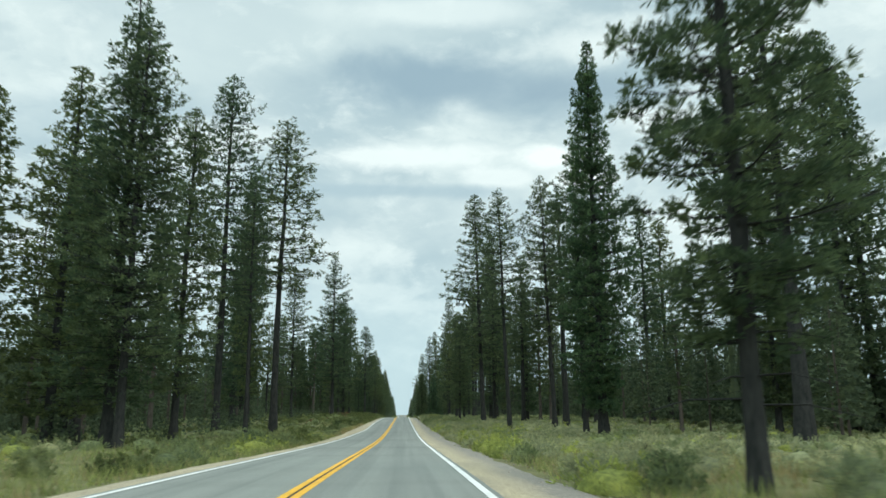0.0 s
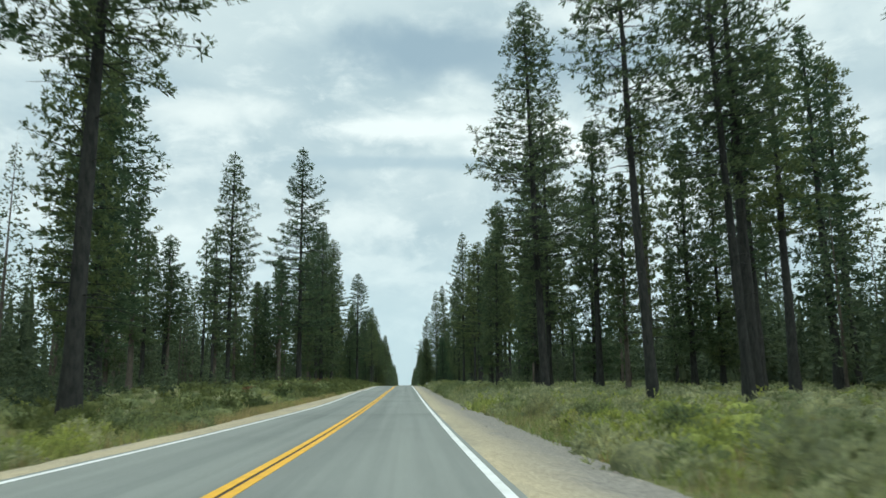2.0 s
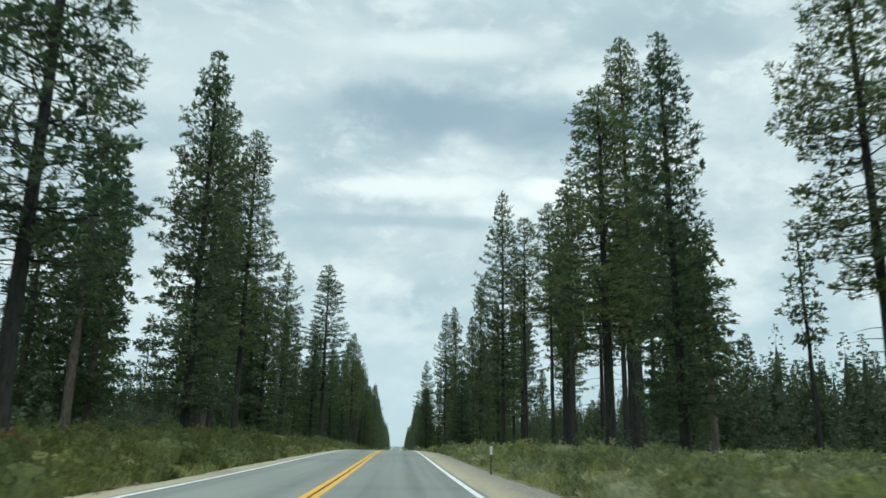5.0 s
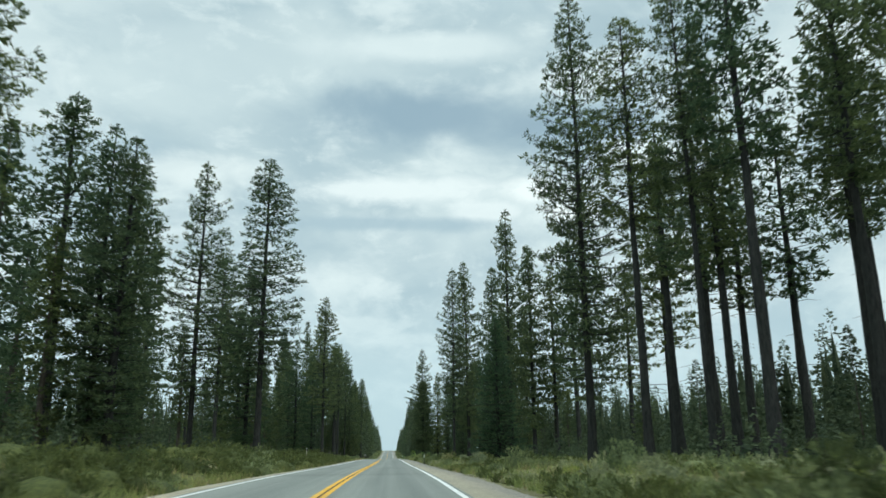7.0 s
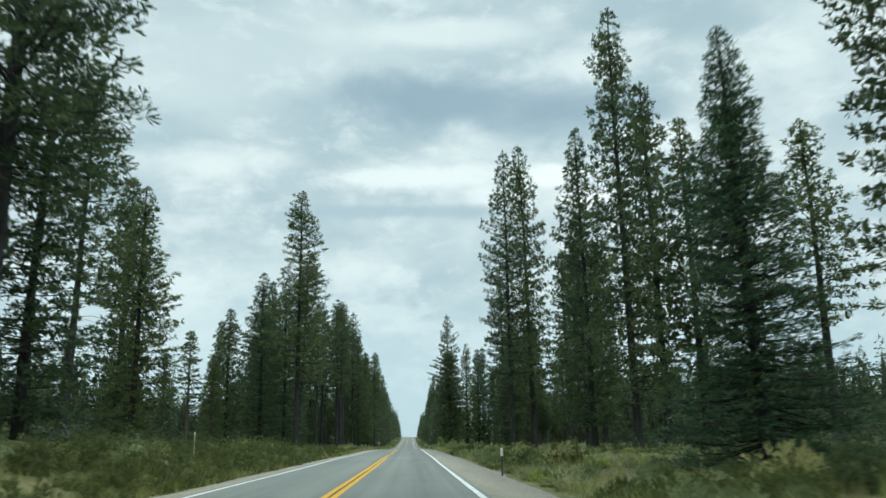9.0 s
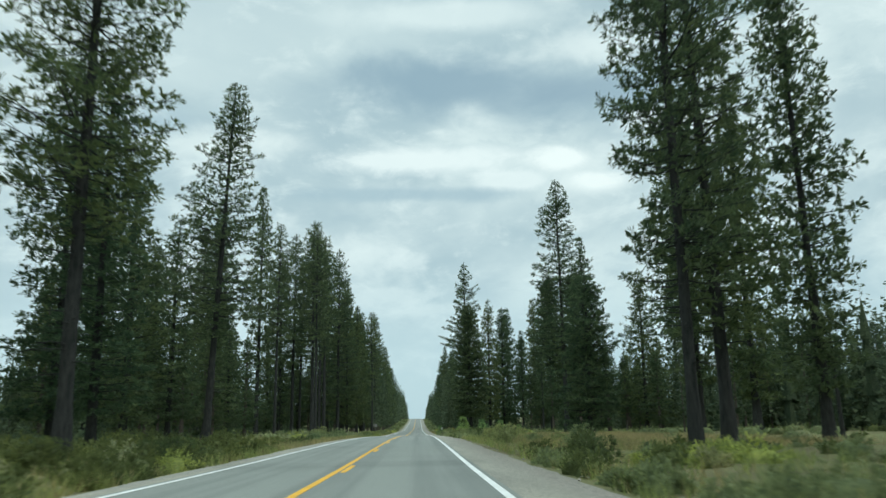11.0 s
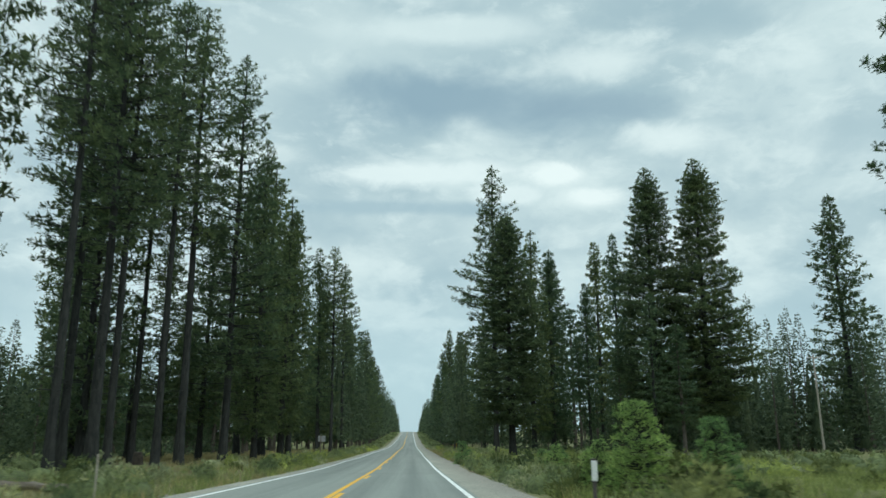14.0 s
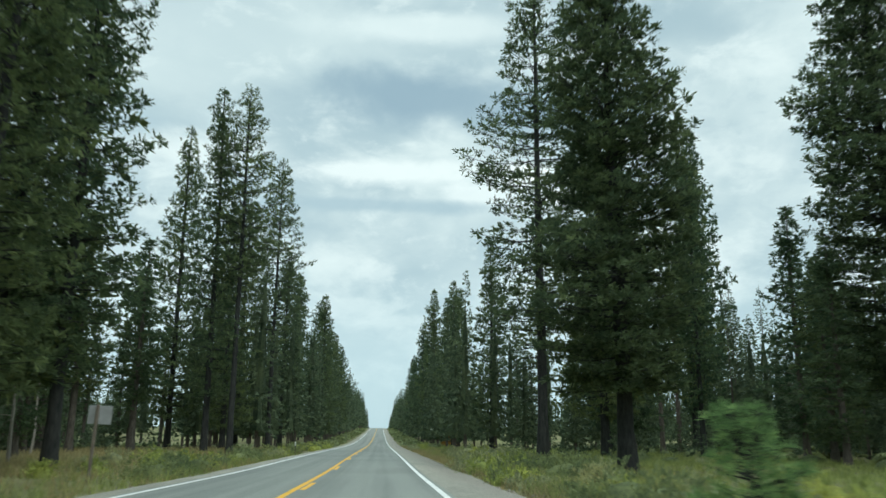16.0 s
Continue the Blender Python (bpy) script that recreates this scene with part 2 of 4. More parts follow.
LIMB = plain("limb_bark", (0.035, 0.03, 0.026), (0.10, 0.085, 0.07), 8.0, 0.95, 0.4, 0.01)
NEEDLE = leaf_material("pine_needles", (0.060, 0.092, 0.052), (0.132, 0.174, 0.088), 0.46)
FIR = leaf_material("fir_needles", (0.042, 0.086, 0.053), (0.096, 0.158, 0.088), 0.45)
# forest shade put into the far needles' colour, a little below the pines'
FAR_SHADE_FIR = leaf_material("far_shade_fir_needles", (0.056, 0.082, 0.051), (0.120, 0.156, 0.090), 0.40)
YOUNG = leaf_material("young_pine_needles", (0.17, 0.27, 0.10), (0.34, 0.46, 0.18), 0.5)
BRUSH = leaf_material("brush_leaves", (0.185, 0.215, 0.105), (0.31, 0.345, 0.165), 0.5)
DARKBRUSH = leaf_material("dark_brush_leaves", (0.085, 0.108, 0.046), (0.145, 0.176, 0.074), 0.45)
SAGE = leaf_material("sage_leaves", (0.30, 0.31, 0.175), (0.45, 0.46, 0.26), 0.5)
YELLOWISH = leaf_material("rabbitbrush_leaves", (0.29, 0.31, 0.085), (0.58, 0.58, 0.17), 0.5)
RUST = leaf_material("turning_leaves", (0.22, 0.11, 0.03), (0.42, 0.24, 0.05), 0.3)
RUSSET = leaf_material("dry_brush", (0.12, 0.07, 0.05), (0.24, 0.14, 0.09), 0.3)
STRAW = leaf_material("dry_grass", (0.27, 0.215, 0.105), (0.52, 0.42, 0.22), 0.4)
GREENGRASS = leaf_material("green_grass", (0.20, 0.24, 0.075), (0.42, 0.45, 0.17), 0.4)
STONE = plain("gravel_stone", (0.20, 0.18, 0.16), (0.45, 0.40, 0.33), 5.0, 0.9, 0.4, 0.01)


# ---- meshes ----
def mesh_object(name, verts, faces, mat, parent=None, label="", smooth=False):
    me = bpy.data.meshes.new(name)
    me.from_pydata(verts.tolist() if hasattr(verts, "tolist") else verts, [], faces.tolist() if hasattr(faces, "tolist") else faces)
    me.materials.append(mat)
    if smooth:
        me.polygons.foreach_set("use_smooth", np.ones(len(me.polygons), dtype=bool))
    ob = new(name, me)
    ob.parent = parent
    if label:
        tagged(ob, label=label)
    return ob


def part(name, bm, mat, parent, label=""):
    me = bpy.data.meshes.new(name)
    bm.to_mesh(me)
    bm.free()
    me.materials.append(mat)
    ob = new(name, me)
    ob.parent = parent
    if label:
        tagged(ob, label=label)
    return ob


def thing(name, label, category, group="", m=None):
    ob = tagged(new(name), label, category, group)
    if m is not None:
        ob.matrix_basis = m
    return ob


# ---- the lie of the land: the road's height along its length ----
STEP = 20.0
RISE = (0.12, -0.05, -0.23, -0.46, -0.67, -0.72, -0.60, -0.41, -0.15, 0.13, 0.35, 0.64, 0.91, 1.06, 1.05, 0.96, 0.89, 0.84, 0.83, 0.72, 0.68, 0.60,
        0.41, 0.14, -0.21, -0.54, -0.70, -0.93, -1.03, -1.16, -1.30, -1.46, -1.59, -1.65, -1.62, -1.51, -1.33, -1.09, -0.82, -0.54, -0.27, 0.0,
        0.27, 0.55, 0.85, 1.18, 1.55, 1.95, 2.35, 2.75, 3.10, 3.40, 3.6, 3.7, 3.6, 3.2, 2.6, 1.8, 0.8, -0.5, -2.0)


def rise(y):
    u = min(max((y + STEP) / STEP, 0.0), len(RISE) - 1.001)
    i = int(u)
    w = u - i
    a, b, c, d = (RISE[min(max(k, 0), len(RISE) - 1)] for k in (i - 1, i, i + 1, i + 2))
    return b + 0.5 * w * (c - a + w * (2 * a - 5 * b + 4 * c - d + w * (3 * (b - c) + d - a)))


def step_between(v, a, b):
    v = min(max((v - a) / (b - a), 0.0), 1.0)
    return v * v * (3 - 2 * v)


def land(x, y):
    """The height of the ground beside and under the road."""
    base = rise(y)
    off = abs(x)
    if off < 4.3:
        return base - 0.10
    fall = -0.10 - 0.22 * step_between(off, 4.3, 7.0)
    bank = 0.0
    if x < 0:
        bank = 0.75 * step_between(y, 120, 190) * (1 - step_between(y, 330, 390)) + 0.25
    else:
        bank = 0.35 * step_between(y, 60, 120) * (1 - step_between(y, 300, 400)) + 0.1
    bank *= step_between(off, 6.0, 10.5)
    rough = 0.16 * noise.noise((x * 0.11, y * 0.11, 0.0)) + 0.07 * noise.noise((x * 0.45, y * 0.45, 3.0))
    return base + fall + bank + rough * step_between(off, 5.2, 8.0)


def grid_mesh(name, xs, ys, height, mat, kind="structure", label="", category=""):
    verts = [(x, y, height(x, y)) for y in ys for x in xs]
    w = len(xs)
    faces = [(j * w + i, j * w + i + 1, (j + 1) * w + i + 1, (j + 1) * w + i) for j in range(len(ys) - 1) for i in range(w - 1)]
    ob = mesh_object(name, verts, faces, mat, smooth=True)
    return tagged(ob, label, category, kind=kind)


near_y = [-60 + 2.5 * i for i in range(int(760 / 2.5))]
far_y = [700 + 10 * i for i in range(48)] + [1180 + 60 * i for i in range(50)]
side = [4.3, 4.8, 5.3, 5.9, 6.5, 7.2, 8.0, 9.0, 10.2, 11.6, 13.2, 15, 17, 20, 24, 29, 35, 43, 55, 75, 110, 180, 300, 600, 1200, 3000]
grid_mesh("ground", [-v for v in reversed(side)] + [0.0] + side, near_y + far_y, land, GROUND, label="forest floor of dry grass, needle litter and soil", category="ground")


def squeeze(y):
    """How much narrower the left lane is."""
    return 0.5 * math.exp(-((y - 113) / 26) ** 2)


def strip_mesh(name, x0, x1, y0, y1, lift, mat, label, category, every=2.5, thick=0.10, wobble=0.0):
    """A band along the road with a top and two sides."""
    n = max(2, int(math.ceil((y1 - y0) / every)) + 1)
    verts, faces = [], []
    for i in range(n):
        y = y0 + (y1 - y0) * i / (n - 1)
        z = rise(y) + lift
        a = x0 + (squeeze(y) if x0 < -3 else 0.0) + wobble * noise.noise((y * 0.35, x0, 0.0)) + 0.5 * wobble * noise.noise((y * 1.3, x0, 5.0))
        b = x1 + (squeeze(y) if x1 < -3 else 0.0) + wobble * noise.noise((y * 0.35, x1, 9.0)) + 0.5 * wobble * noise.noise((y * 1.3, x1, 7.0))
        verts += [(a, y, z - thick), (a, y, z), (b, y, z), (b, y, z - thick)]
    for i in range(n - 1):
        k = 4 * i
        faces += [(k + j + 4, k + j, k + j + 1, k + j + 5) for j in range(3)]
    ob = mesh_object(name, verts, faces, mat)
    return tagged(ob, label, category, kind="structure")


strip_mesh("road", -3.88, 3.80, -60, 1170, 0.0, ASPHALT, "worn grey two-lane asphalt road", "road", wobble=0.03)
strip_mesh("edge_line", -3.72, -3.58, -60, 1150, 0.006, WHITE, "solid white edge line on the asphalt", "road marking", thick=0.005)
strip_mesh("edge_line", 3.53, 3.68, -60, 1150, 0.006, WHITE, "solid white edge line on the asphalt", "road marking", thick=0.005)
strip_mesh("centre_line", -0.195, -0.035, -60, 1150, 0.006, YELLOW, "solid yellow centre line", "road marking", thick=0.005)
strip_mesh("centre_line", 0.035, 0.195, -60, 338, 0.006, YELLOW, "solid yellow centre line", "road marking", thick=0.005)


def sand(y):
    """How far bare sand reaches out beyond the left shoulder."""
    return 1.9 * math.exp(-((y - 116) / 13) ** 2) + 2.6 * math.exp(-((y - 408) / 24) ** 2)


def shoulder(name, x0, x1, label):
    """Gravel that runs out from the asphalt, over the soil, to a ragged edge."""
    n = int((1150 + 60) / 1.25) + 1
    verts, faces = [], []
    cols = 7
    for i in range(n):
        y = -60 + 1.25 * i
        edge = x1 + (0.55 * step_between(y, 30, 80) * (1 - step_between(y, 105, 150)) if x1 > 0 else -sand(y)) + 0.45 * noise.noise((y * 0.13, x1, 0.0)) + 0.30 * noise.noise((y * 0.6, x1, 4.0))
        for j in range(cols):
            inner = x0 + (squeeze(y) if x0 < 0 else 0.0)
            x = inner + (edge - inner) * j / (cols - 1)
            k = j / (cols - 1)
            z = land(x, y) + 0.07 * (1 - k) + 0.02 - 0.06 * max(0.0, k - 0.85) / 0.15
            if j == 0:
                z = rise(y) - 0.012
            verts.append((x, y, z + 0.015 * noise.noise((x * 3, y * 3, 1.0))))
    for i in range(n - 1):
        for j in range(cols - 1):
            a = i * cols + j
            f = (a, a + 1, a + cols + 1, a + cols)
            faces.append(f if x1 > x0 else f[::-1])
    return tagged(mesh_object(name, verts, faces, GRAVEL, smooth=True), label, "shoulder", kind="structure")


strip_mesh("centre_seam", -0.03, 0.03, -60, 338, 0.003, TAR, "dark tar seam between the yellow lines", "road marking", thick=0.004)
shoulder("gravel_shoulder", 3.74, 6.3, "pale tan gravel shoulder beside the asphalt")
shoulder("gravel_shoulder", -3.82, -5.4, "narrow pale gravel shoulder beside the asphalt")


# ---- pines ----
def tube(points, radii, sides):
    """Verts and triangles of a tapered tube along points."""
    pts = np.array(points)
    n = len(pts)
    way = np.gradient(pts, axis=0)
    way /= np.linalg.norm(way, axis=1)[:, None] + 1e-9
    ref = np.where(abs(way[:, 2:3]) > 0.9, np.array([[1.0, 0, 0]]), np.array([[0, 0, 1.0]]))
    a = np.cross(way, ref)
    a /= np.linalg.norm(a, axis=1)[:, None] + 1e-9
    b = np.cross(way, a)
    ang = np.arange(sides) * 2 * np.pi / sides
    rad = np.array(radii)[:, None, None] if np.ndim(radii) == 1 else np.array(radii)[:, :, None]
    ring = pts[:, None] + rad * (a[:, None] * np.cos(ang)[None, :, None] + b[:, None] * np.sin(ang)[None, :, None])
    faces = []
    for i in range(n - 1):
        for j in range(sides):
            k = (j + 1) % sides
            p, q, r, s = i * sides + j, i * sides + k, (i + 1) * sides + k, (i + 1) * sides + j
            faces += [(p, q, r), (p, r, s)]
    return ring.reshape(-1, 3), np.array(faces)


class Heap:
    """Gathers verts and triangles into one mesh."""

    def __init__(self):
        self.v, self.f, self.n = [], [], 0

    def add(self, v, f):
        self.v.append(v)
        self.f.append(f + self.n)
        self.n += len(v)

    def get(self):
        return np.concatenate(self.v), np.concatenate(self.f)


def clumps(rng, at, way, broad, slim, length, size=None, loose=0.60):
    """Bunches at twig ends: a few broad sprays hide the middle, slim flared ones make the spiky outline."""
    n = len(at)
    size = (np.ones(n) if size is None else size) * rng.uniform(0.78, 1.22, n)
    tips, hubs = [], []
    for count, reach, flare in ((broad, 0.60, 0.80), (slim, 1.0, 0.16)):
        m = n * count
        if not m:
            continue
        w = np.repeat(way, count, axis=0) * 0.55 + rng.normal(0, loose, (m, 3))
        w[:, 2] += 0.18
        w /= np.linalg.norm(w, axis=1)[:, None] + 1e-9
        core = np.repeat(at, count, axis=0)
        side_way = np.cross(w, rng.normal(0, 1, (m, 3)))
        side_way /= np.linalg.norm(side_way, axis=1)[:, None] + 1e-9
        ln = (length * reach * np.repeat(size, count) * rng.uniform(0.72, 1.18, m))[:, None]
        a = core + w * ln
        b = core + w * ln * rng.uniform(0.80, 1.0, (m, 1)) + side_way * ln * flare * rng.uniform(0.7, 1.35, (m, 1))
        tips.append(np.stack([a, b], axis=1).reshape(-1, 3))
        hubs.append(np.repeat(np.arange(n), count))
    hub = np.concatenate(hubs)
    k = n + 2 * np.arange(len(hub))
    return np.concatenate([at, *tips]), np.c_[hub, k, k + 1]


def pine(seed, tall, crown_from, radius, label, category, gap=0.8, per=5, broad=3, slim=8, space=0.5, length=0.34, top=0.85, droop=0.0, needles=None, bark=None,
         thick=0.0115, dead=6, kind_name="pine_tree", full=0.0, miss=0.12, sides=9, twigs=True, inner=1.0, slim_to=0.66):
    """A trunk with whorls of boughs; each bough carries side twigs that end in needle bunches."""
    rng = np.random.default_rng(seed)
    root = thing(kind_name, label, category, "roadside conifers")
    wood = Heap()
    zs = np.linspace(-0.5, tall, 13)
    bend = np.cumsum(rng.normal(0, 0.05, (13, 2)), axis=0) * np.linspace(0, 1, 13)[:, None]
    r0 = tall * thick
    rad = r0 * (1 - zs / tall * 0.95) ** 0.8
    rad[0] = r0 * 1.45
    wood.add(*tube(np.c_[bend, zs], rad[:, None] * (1 + 0.07 * rng.normal(size=(13, sides))), sides))

    def axis_at(z):
        return np.array([np.interp(z, zs, bend[:, 0]), np.interp(z, zs, bend[:, 1]), z])

    at, way, stalk, deep, size = [], [], [], [], []
    z = crown_from * tall
    turn = rng.uniform(0, 6)
    # some sides of the crown are fuller than others
    lob = rng.uniform(0, 6.28, 3)
    s = np.linspace(0, 1, 6)
    while z < tall * 0.985:
        u = (z - crown_from * tall) / (tall - crown_from * tall)
        shape = min(1.0, 0.60 + u / 0.35) if full == 0 else 1.0
        reach = radius * shape * min((1 - u) ** top, slim_to + 0.08 * math.sin(9 * u + lob[2])) + 0.10 + 0.16 * min(1.0, 5 * (1 - u))
        n = per if u < 0.92 else 4
        ring = rng.uniform(0.78, 1.12)
        for k in range(n):
            turn += 2 * np.pi / n + rng.normal(0, 0.3)
            if rng.random() < miss * (1.6 - u):
                continue
            long = reach * ring * rng.uniform(0.72, 1.12) * (1 + 0.14 * math.sin(turn + lob[0] + 9 * u) + 0.10 * math.sin(2 * turn + lob[1] + 17 * u))
            # boughs hang a little low down, lie flat in the middle and sweep up near the top
            lift = (-0.26 - droop) + 0.85 * u ** 1.2 + rng.normal(0, 0.07)
            out = np.c_[np.cos(turn) * long * s, np.sin(turn) * long * s, long * (lift * s + (0.24 + 0.6 * droop) * s * s)]
            p = axis_at(z + rng.normal(0, 0.10)) + out
            wood.add(*tube(p[[0, 3]] if long < 1.6 else p[[0, 5]] if not twigs else p[[0, 2, 5]], [0.018 + 0.012 * long, 0.008] if long < 1.6 or not twigs else [0.02 + 0.012 * long, 0.014 + 0.006 * long, 0.008], 3))
            ahead = p[-1] - p[0]
            ahead = ahead / (np.linalg.norm(ahead) + 1e-9)
            across = np.array([-ahead[1], ahead[0], 0.0])
            across /= np.linalg.norm(across) + 1e-9
            small = 0.66 + 0.34 * min(1.0, 2.6 * (1 - u))
            steps = max(1, int(round(long * 0.75 / space)))
            for i in range(steps):
                q = 0.27 + 0.66 * (i + rng.uniform(0.1, 0.9)) / steps
                spot = np.array([np.interp(q, s, p[:, j]) for j in range(3)])
                spread = 0.34 * long * (1.12 - q) + 0.15
                for off in (-1, 1):
                    o = spread * rng.uniform(0.35, 1.1)
                    end = spot + across * off * o + ahead * o * 0.75 + np.array([0, 0, 0.10 * o + rng.normal(0.05, 0.05)])
                    at.append(end)
                    d = ahead + across * off * 0.7 + np.array([0, 0, 0.35])
                    way.append(d / np.linalg.norm(d))
                    stalk.append(spot)
                    size.append(small)
            # the shaded inside of the crown
            if rng.random() < inner and long > 0.9:
                deep.append(p[0] + (p[2] - p[0]) * rng.uniform(0.5, 1.2) + np.array([0, 0, rng.normal(0, 0.15)]))
            at.append(p[-1])
            way.append(ahead + np.array([0, 0, 0.3]))
            stalk.append(p[-2])
            size.append(small)
        z += gap * rng.uniform(0.7, 1.3) * (0.50 + 0.50 * min(1.0, 3.2 * (1 - u)))
    for k in range(3):
        at.append(axis_at(tall * (0.995 - 0.006 * k)))
        way.append(np.array([0, 0, 1.0]))
        stalk.append(axis_at(tall * 0.97))
        size.append(0.7)
    # bare snags under the crown
    for k in range(dead):
        z = tall * rng.uniform(0.10, max(0.14, crown_from + 0.08))
        a, long = rng.uniform(0, 6.28), rng.uniform(0.5, 2.6)
        p = axis_at(z) + np.array([[0, 0, 0], [math.cos(a) * long * 0.5, math.sin(a) * long * 0.5, 0.0], [math.cos(a) * long, math.sin(a) * long, -0.15 * long]])
        wood.add(*tube(p, [0.035, 0.022, 0.008], 3))
    at, way, stalk = np.array(at), np.array(way), np.array(stalk)
    if twigs:
        m = len(at)
        v = np.stack([stalk + [0, 0, 0.02], stalk - [0, 0, 0.02], at], axis=1).reshape(-1, 3)
        wood.add(v, np.arange(3 * m).reshape(-1, 3))
    mesh_object("trunk", *wood.get(), bark or BARK, root, smooth=True)
    leaf = Heap()
    leaf.add(*clumps(rng, at, way, broad, slim, length, np.array(size)))
    if deep:
        leaf.add(*clumps(rng, np.array(deep), np.zeros((len(deep), 3)), 4, 2, 1.5 * length, loose=1.0))
    mesh_object("crown", *leaf.get(), needles or NEEDLE, root)
    return root, tall


OPEN_LABEL = "tall dark green pine with an open crown and bare lower trunk"
TALL_FORMS = ((1, 0.28, 5.1, 0.80, 0.10), (2, 0.36, 4.8, 0.74, 0.14), (3, 0.20, 5.4, 0.84, 0.10), (4, 0.45, 4.4, 0.70, 0.16), (5, 0.52, 4.0, 0.68, 0.14))
DENSE_FORMS = ((11, 0.10, 4.8, 0.82), (12, 0.08, 5.1, 0.78), (13, 0.15, 4.5, 0.74))
DENSE_LABEL = "dense dark green pine, branched low down"
FINE = dict(gap=0.80, space=0.52, broad=3, slim=7, length=0.42)
MIDDLING = dict(gap=0.74, space=0.56, broad=4, slim=5, length=0.46, twigs=False)
COARSE = dict(gap=0.88, space=0.70, broad=4, slim=4, length=0.60, sides=7, twigs=False)
TALL = [pine(s, 36, c, r, OPEN_LABEL, "pine", per=6, thick=0.0083, top=t, miss=m, dead=30, inner=0.7, **FINE) for s, c, r, t, m in TALL_FORMS]
DENSE = [pine(s, 32, c, r, DENSE_LABEL, "pine", per=6, thick=0.0102, top=t, miss=0.05, **MIDDLING) for s, c, r, t in DENSE_FORMS]
TALL_FAR = [pine(s + 60, 36, c, r, OPEN_LABEL, "pine", top=t, miss=m, dead=8, **COARSE) for s, c, r, t, m in TALL_FORMS]
DENSE_FAR = [pine(s + 60, 32, c, r, DENSE_LABEL, "pine", per=6, top=t, miss=0.05, **COARSE) for s, c, r, t in DENSE_FORMS]
BROAD = [pine(17, 42, 0.14, 5.6, "big broad pine with a thick rounded crown", "pine", per=8, gap=0.72, space=0.60, broad=5, slim=8, length=0.56, top=0.50, miss=0.03, slim_to=0.85)]
FULL = [pine(19, 40, 0.13, 5.4, "tall full pine with dense tufted boughs", "pine", per=9, gap=0.66, space=0.50, broad=4, slim=8, length=0.46, top=0.72, miss=0.02, slim_to=0.72, thick=0.0098)]
ROUND = [pine(18, 17.5, 0.06, 3.7, "dark rounded pine with a bulging thick crown", "pine", per=9, gap=0.52, space=0.44, broad=4, slim=8, length=0.36, top=0.50, miss=0.03, slim_to=0.9, thick=0.018)]
FIRS = [pine(s, 26, 0.03, r, "dark blue-green fir with boughs to the ground", "fir tree", per=9, gap=0.50, space=0.36, broad=2, slim=5, length=0.34, top=t, droop=0.26, needles=FIR, full=1.0, slim_to=1.0,
             dead=0, kind_name="fir_tree", miss=0.04) for s, r, t in ((21, 4.0, 0.95), (22, 4.4, 0.8))]
DARK_FIR = [pine(23, 42, 0.07, 5.2, "tall dark dense fir with a ragged foot", "fir tree", per=9, gap=0.66, space=0.46, broad=4, slim=6, length=0.46, top=0.85, droop=0.15, needles=FIR, dead=6, thick=0.0105,
                 kind_name="fir_tree", miss=0.04)]
NEAR = [pine(61, 19, 0.18, 3.2, "tall pine close to the road with a ragged crown", "pine", gap=0.52, space=0.36, broad=3, slim=14, length=0.32, top=0.8, dead=14, thick=0.012)]
THIN = [pine(s, 24, c, r, "slender pine with a small thin crown", "pine", per=4, gap=1.0, broad=4, slim=4, space=0.85, length=0.56, top=0.7, dead=10, sides=7, twigs=False) for s, c, r in
        ((31, 0.5, 2.4), (32, 0.3, 2.7))]
WOOD = [pine(s, 28, c, r, "dark pine standing back in the forest", "pine", per=5, gap=1.0, broad=5, slim=3, space=0.85, length=0.66, top=t, dead=5, sides=6, bark=GREY_BARK, twigs=False) for s, c, r, t in
        ((41, 0.25, 3.6, 0.8), (42, 0.12, 3.9, 0.85), (43, 0.38, 3.3, 0.7), (44, 0.06, 4.0, 0.9))]
SAPLING = [pine(s, 3.2, 0.05, 1.05, "young bright green pine among the brush", "young pine", per=6, gap=0.2, broad=2, slim=10, space=0.2, length=0.17, top=0.75, needles=YOUNG, dead=0, slim_to=1.0,
                full=1.0, thick=0.014, kind_name="young_pine", miss=0.05, sides=6) for s in (51, 52)]
KINDS = {"T": TALL, "B": BROAD, "R": ROUND, "M": FULL, "D": DENSE, "t": TALL_FAR, "d": DENSE_FAR, "P": NEAR, "F": FIRS, "G": DARK_FIR, "N": THIN, "W": WOOD, "S": SAPLING}
PLACES = {}


def tree(x, y, tall, kind, variant=0, wide=1.0, lean=0.0, lean_to=0.0):
    # those that stand well back or far along are built from coarser boughs
    if kind in "TD" and (abs(x) > 25 and not 515 < y < 545 or y > 590):
        kind = kind.lower()
    stock = KINDS[kind]
    root, own = stock[variant % len(stock)]
    k = tall / own
    wide *= (1.33 if kind in "Tt" else 1.28 if kind in "Dd" else 1.14) * k ** 0.6
    m = pose(x, y, land(x, y) - 0.05, lean * math.cos(lean_to), lean * math.sin(lean_to)) @ pose(0, 0, 0, 0, 0, (x * 77.7 + y * 31.3) % 360) @ Matrix.Diagonal((wide, wide, k, 1))
    PLACES.setdefault(root, []).append(m)
    SPOTS.append((x, y))


SPOTS = []
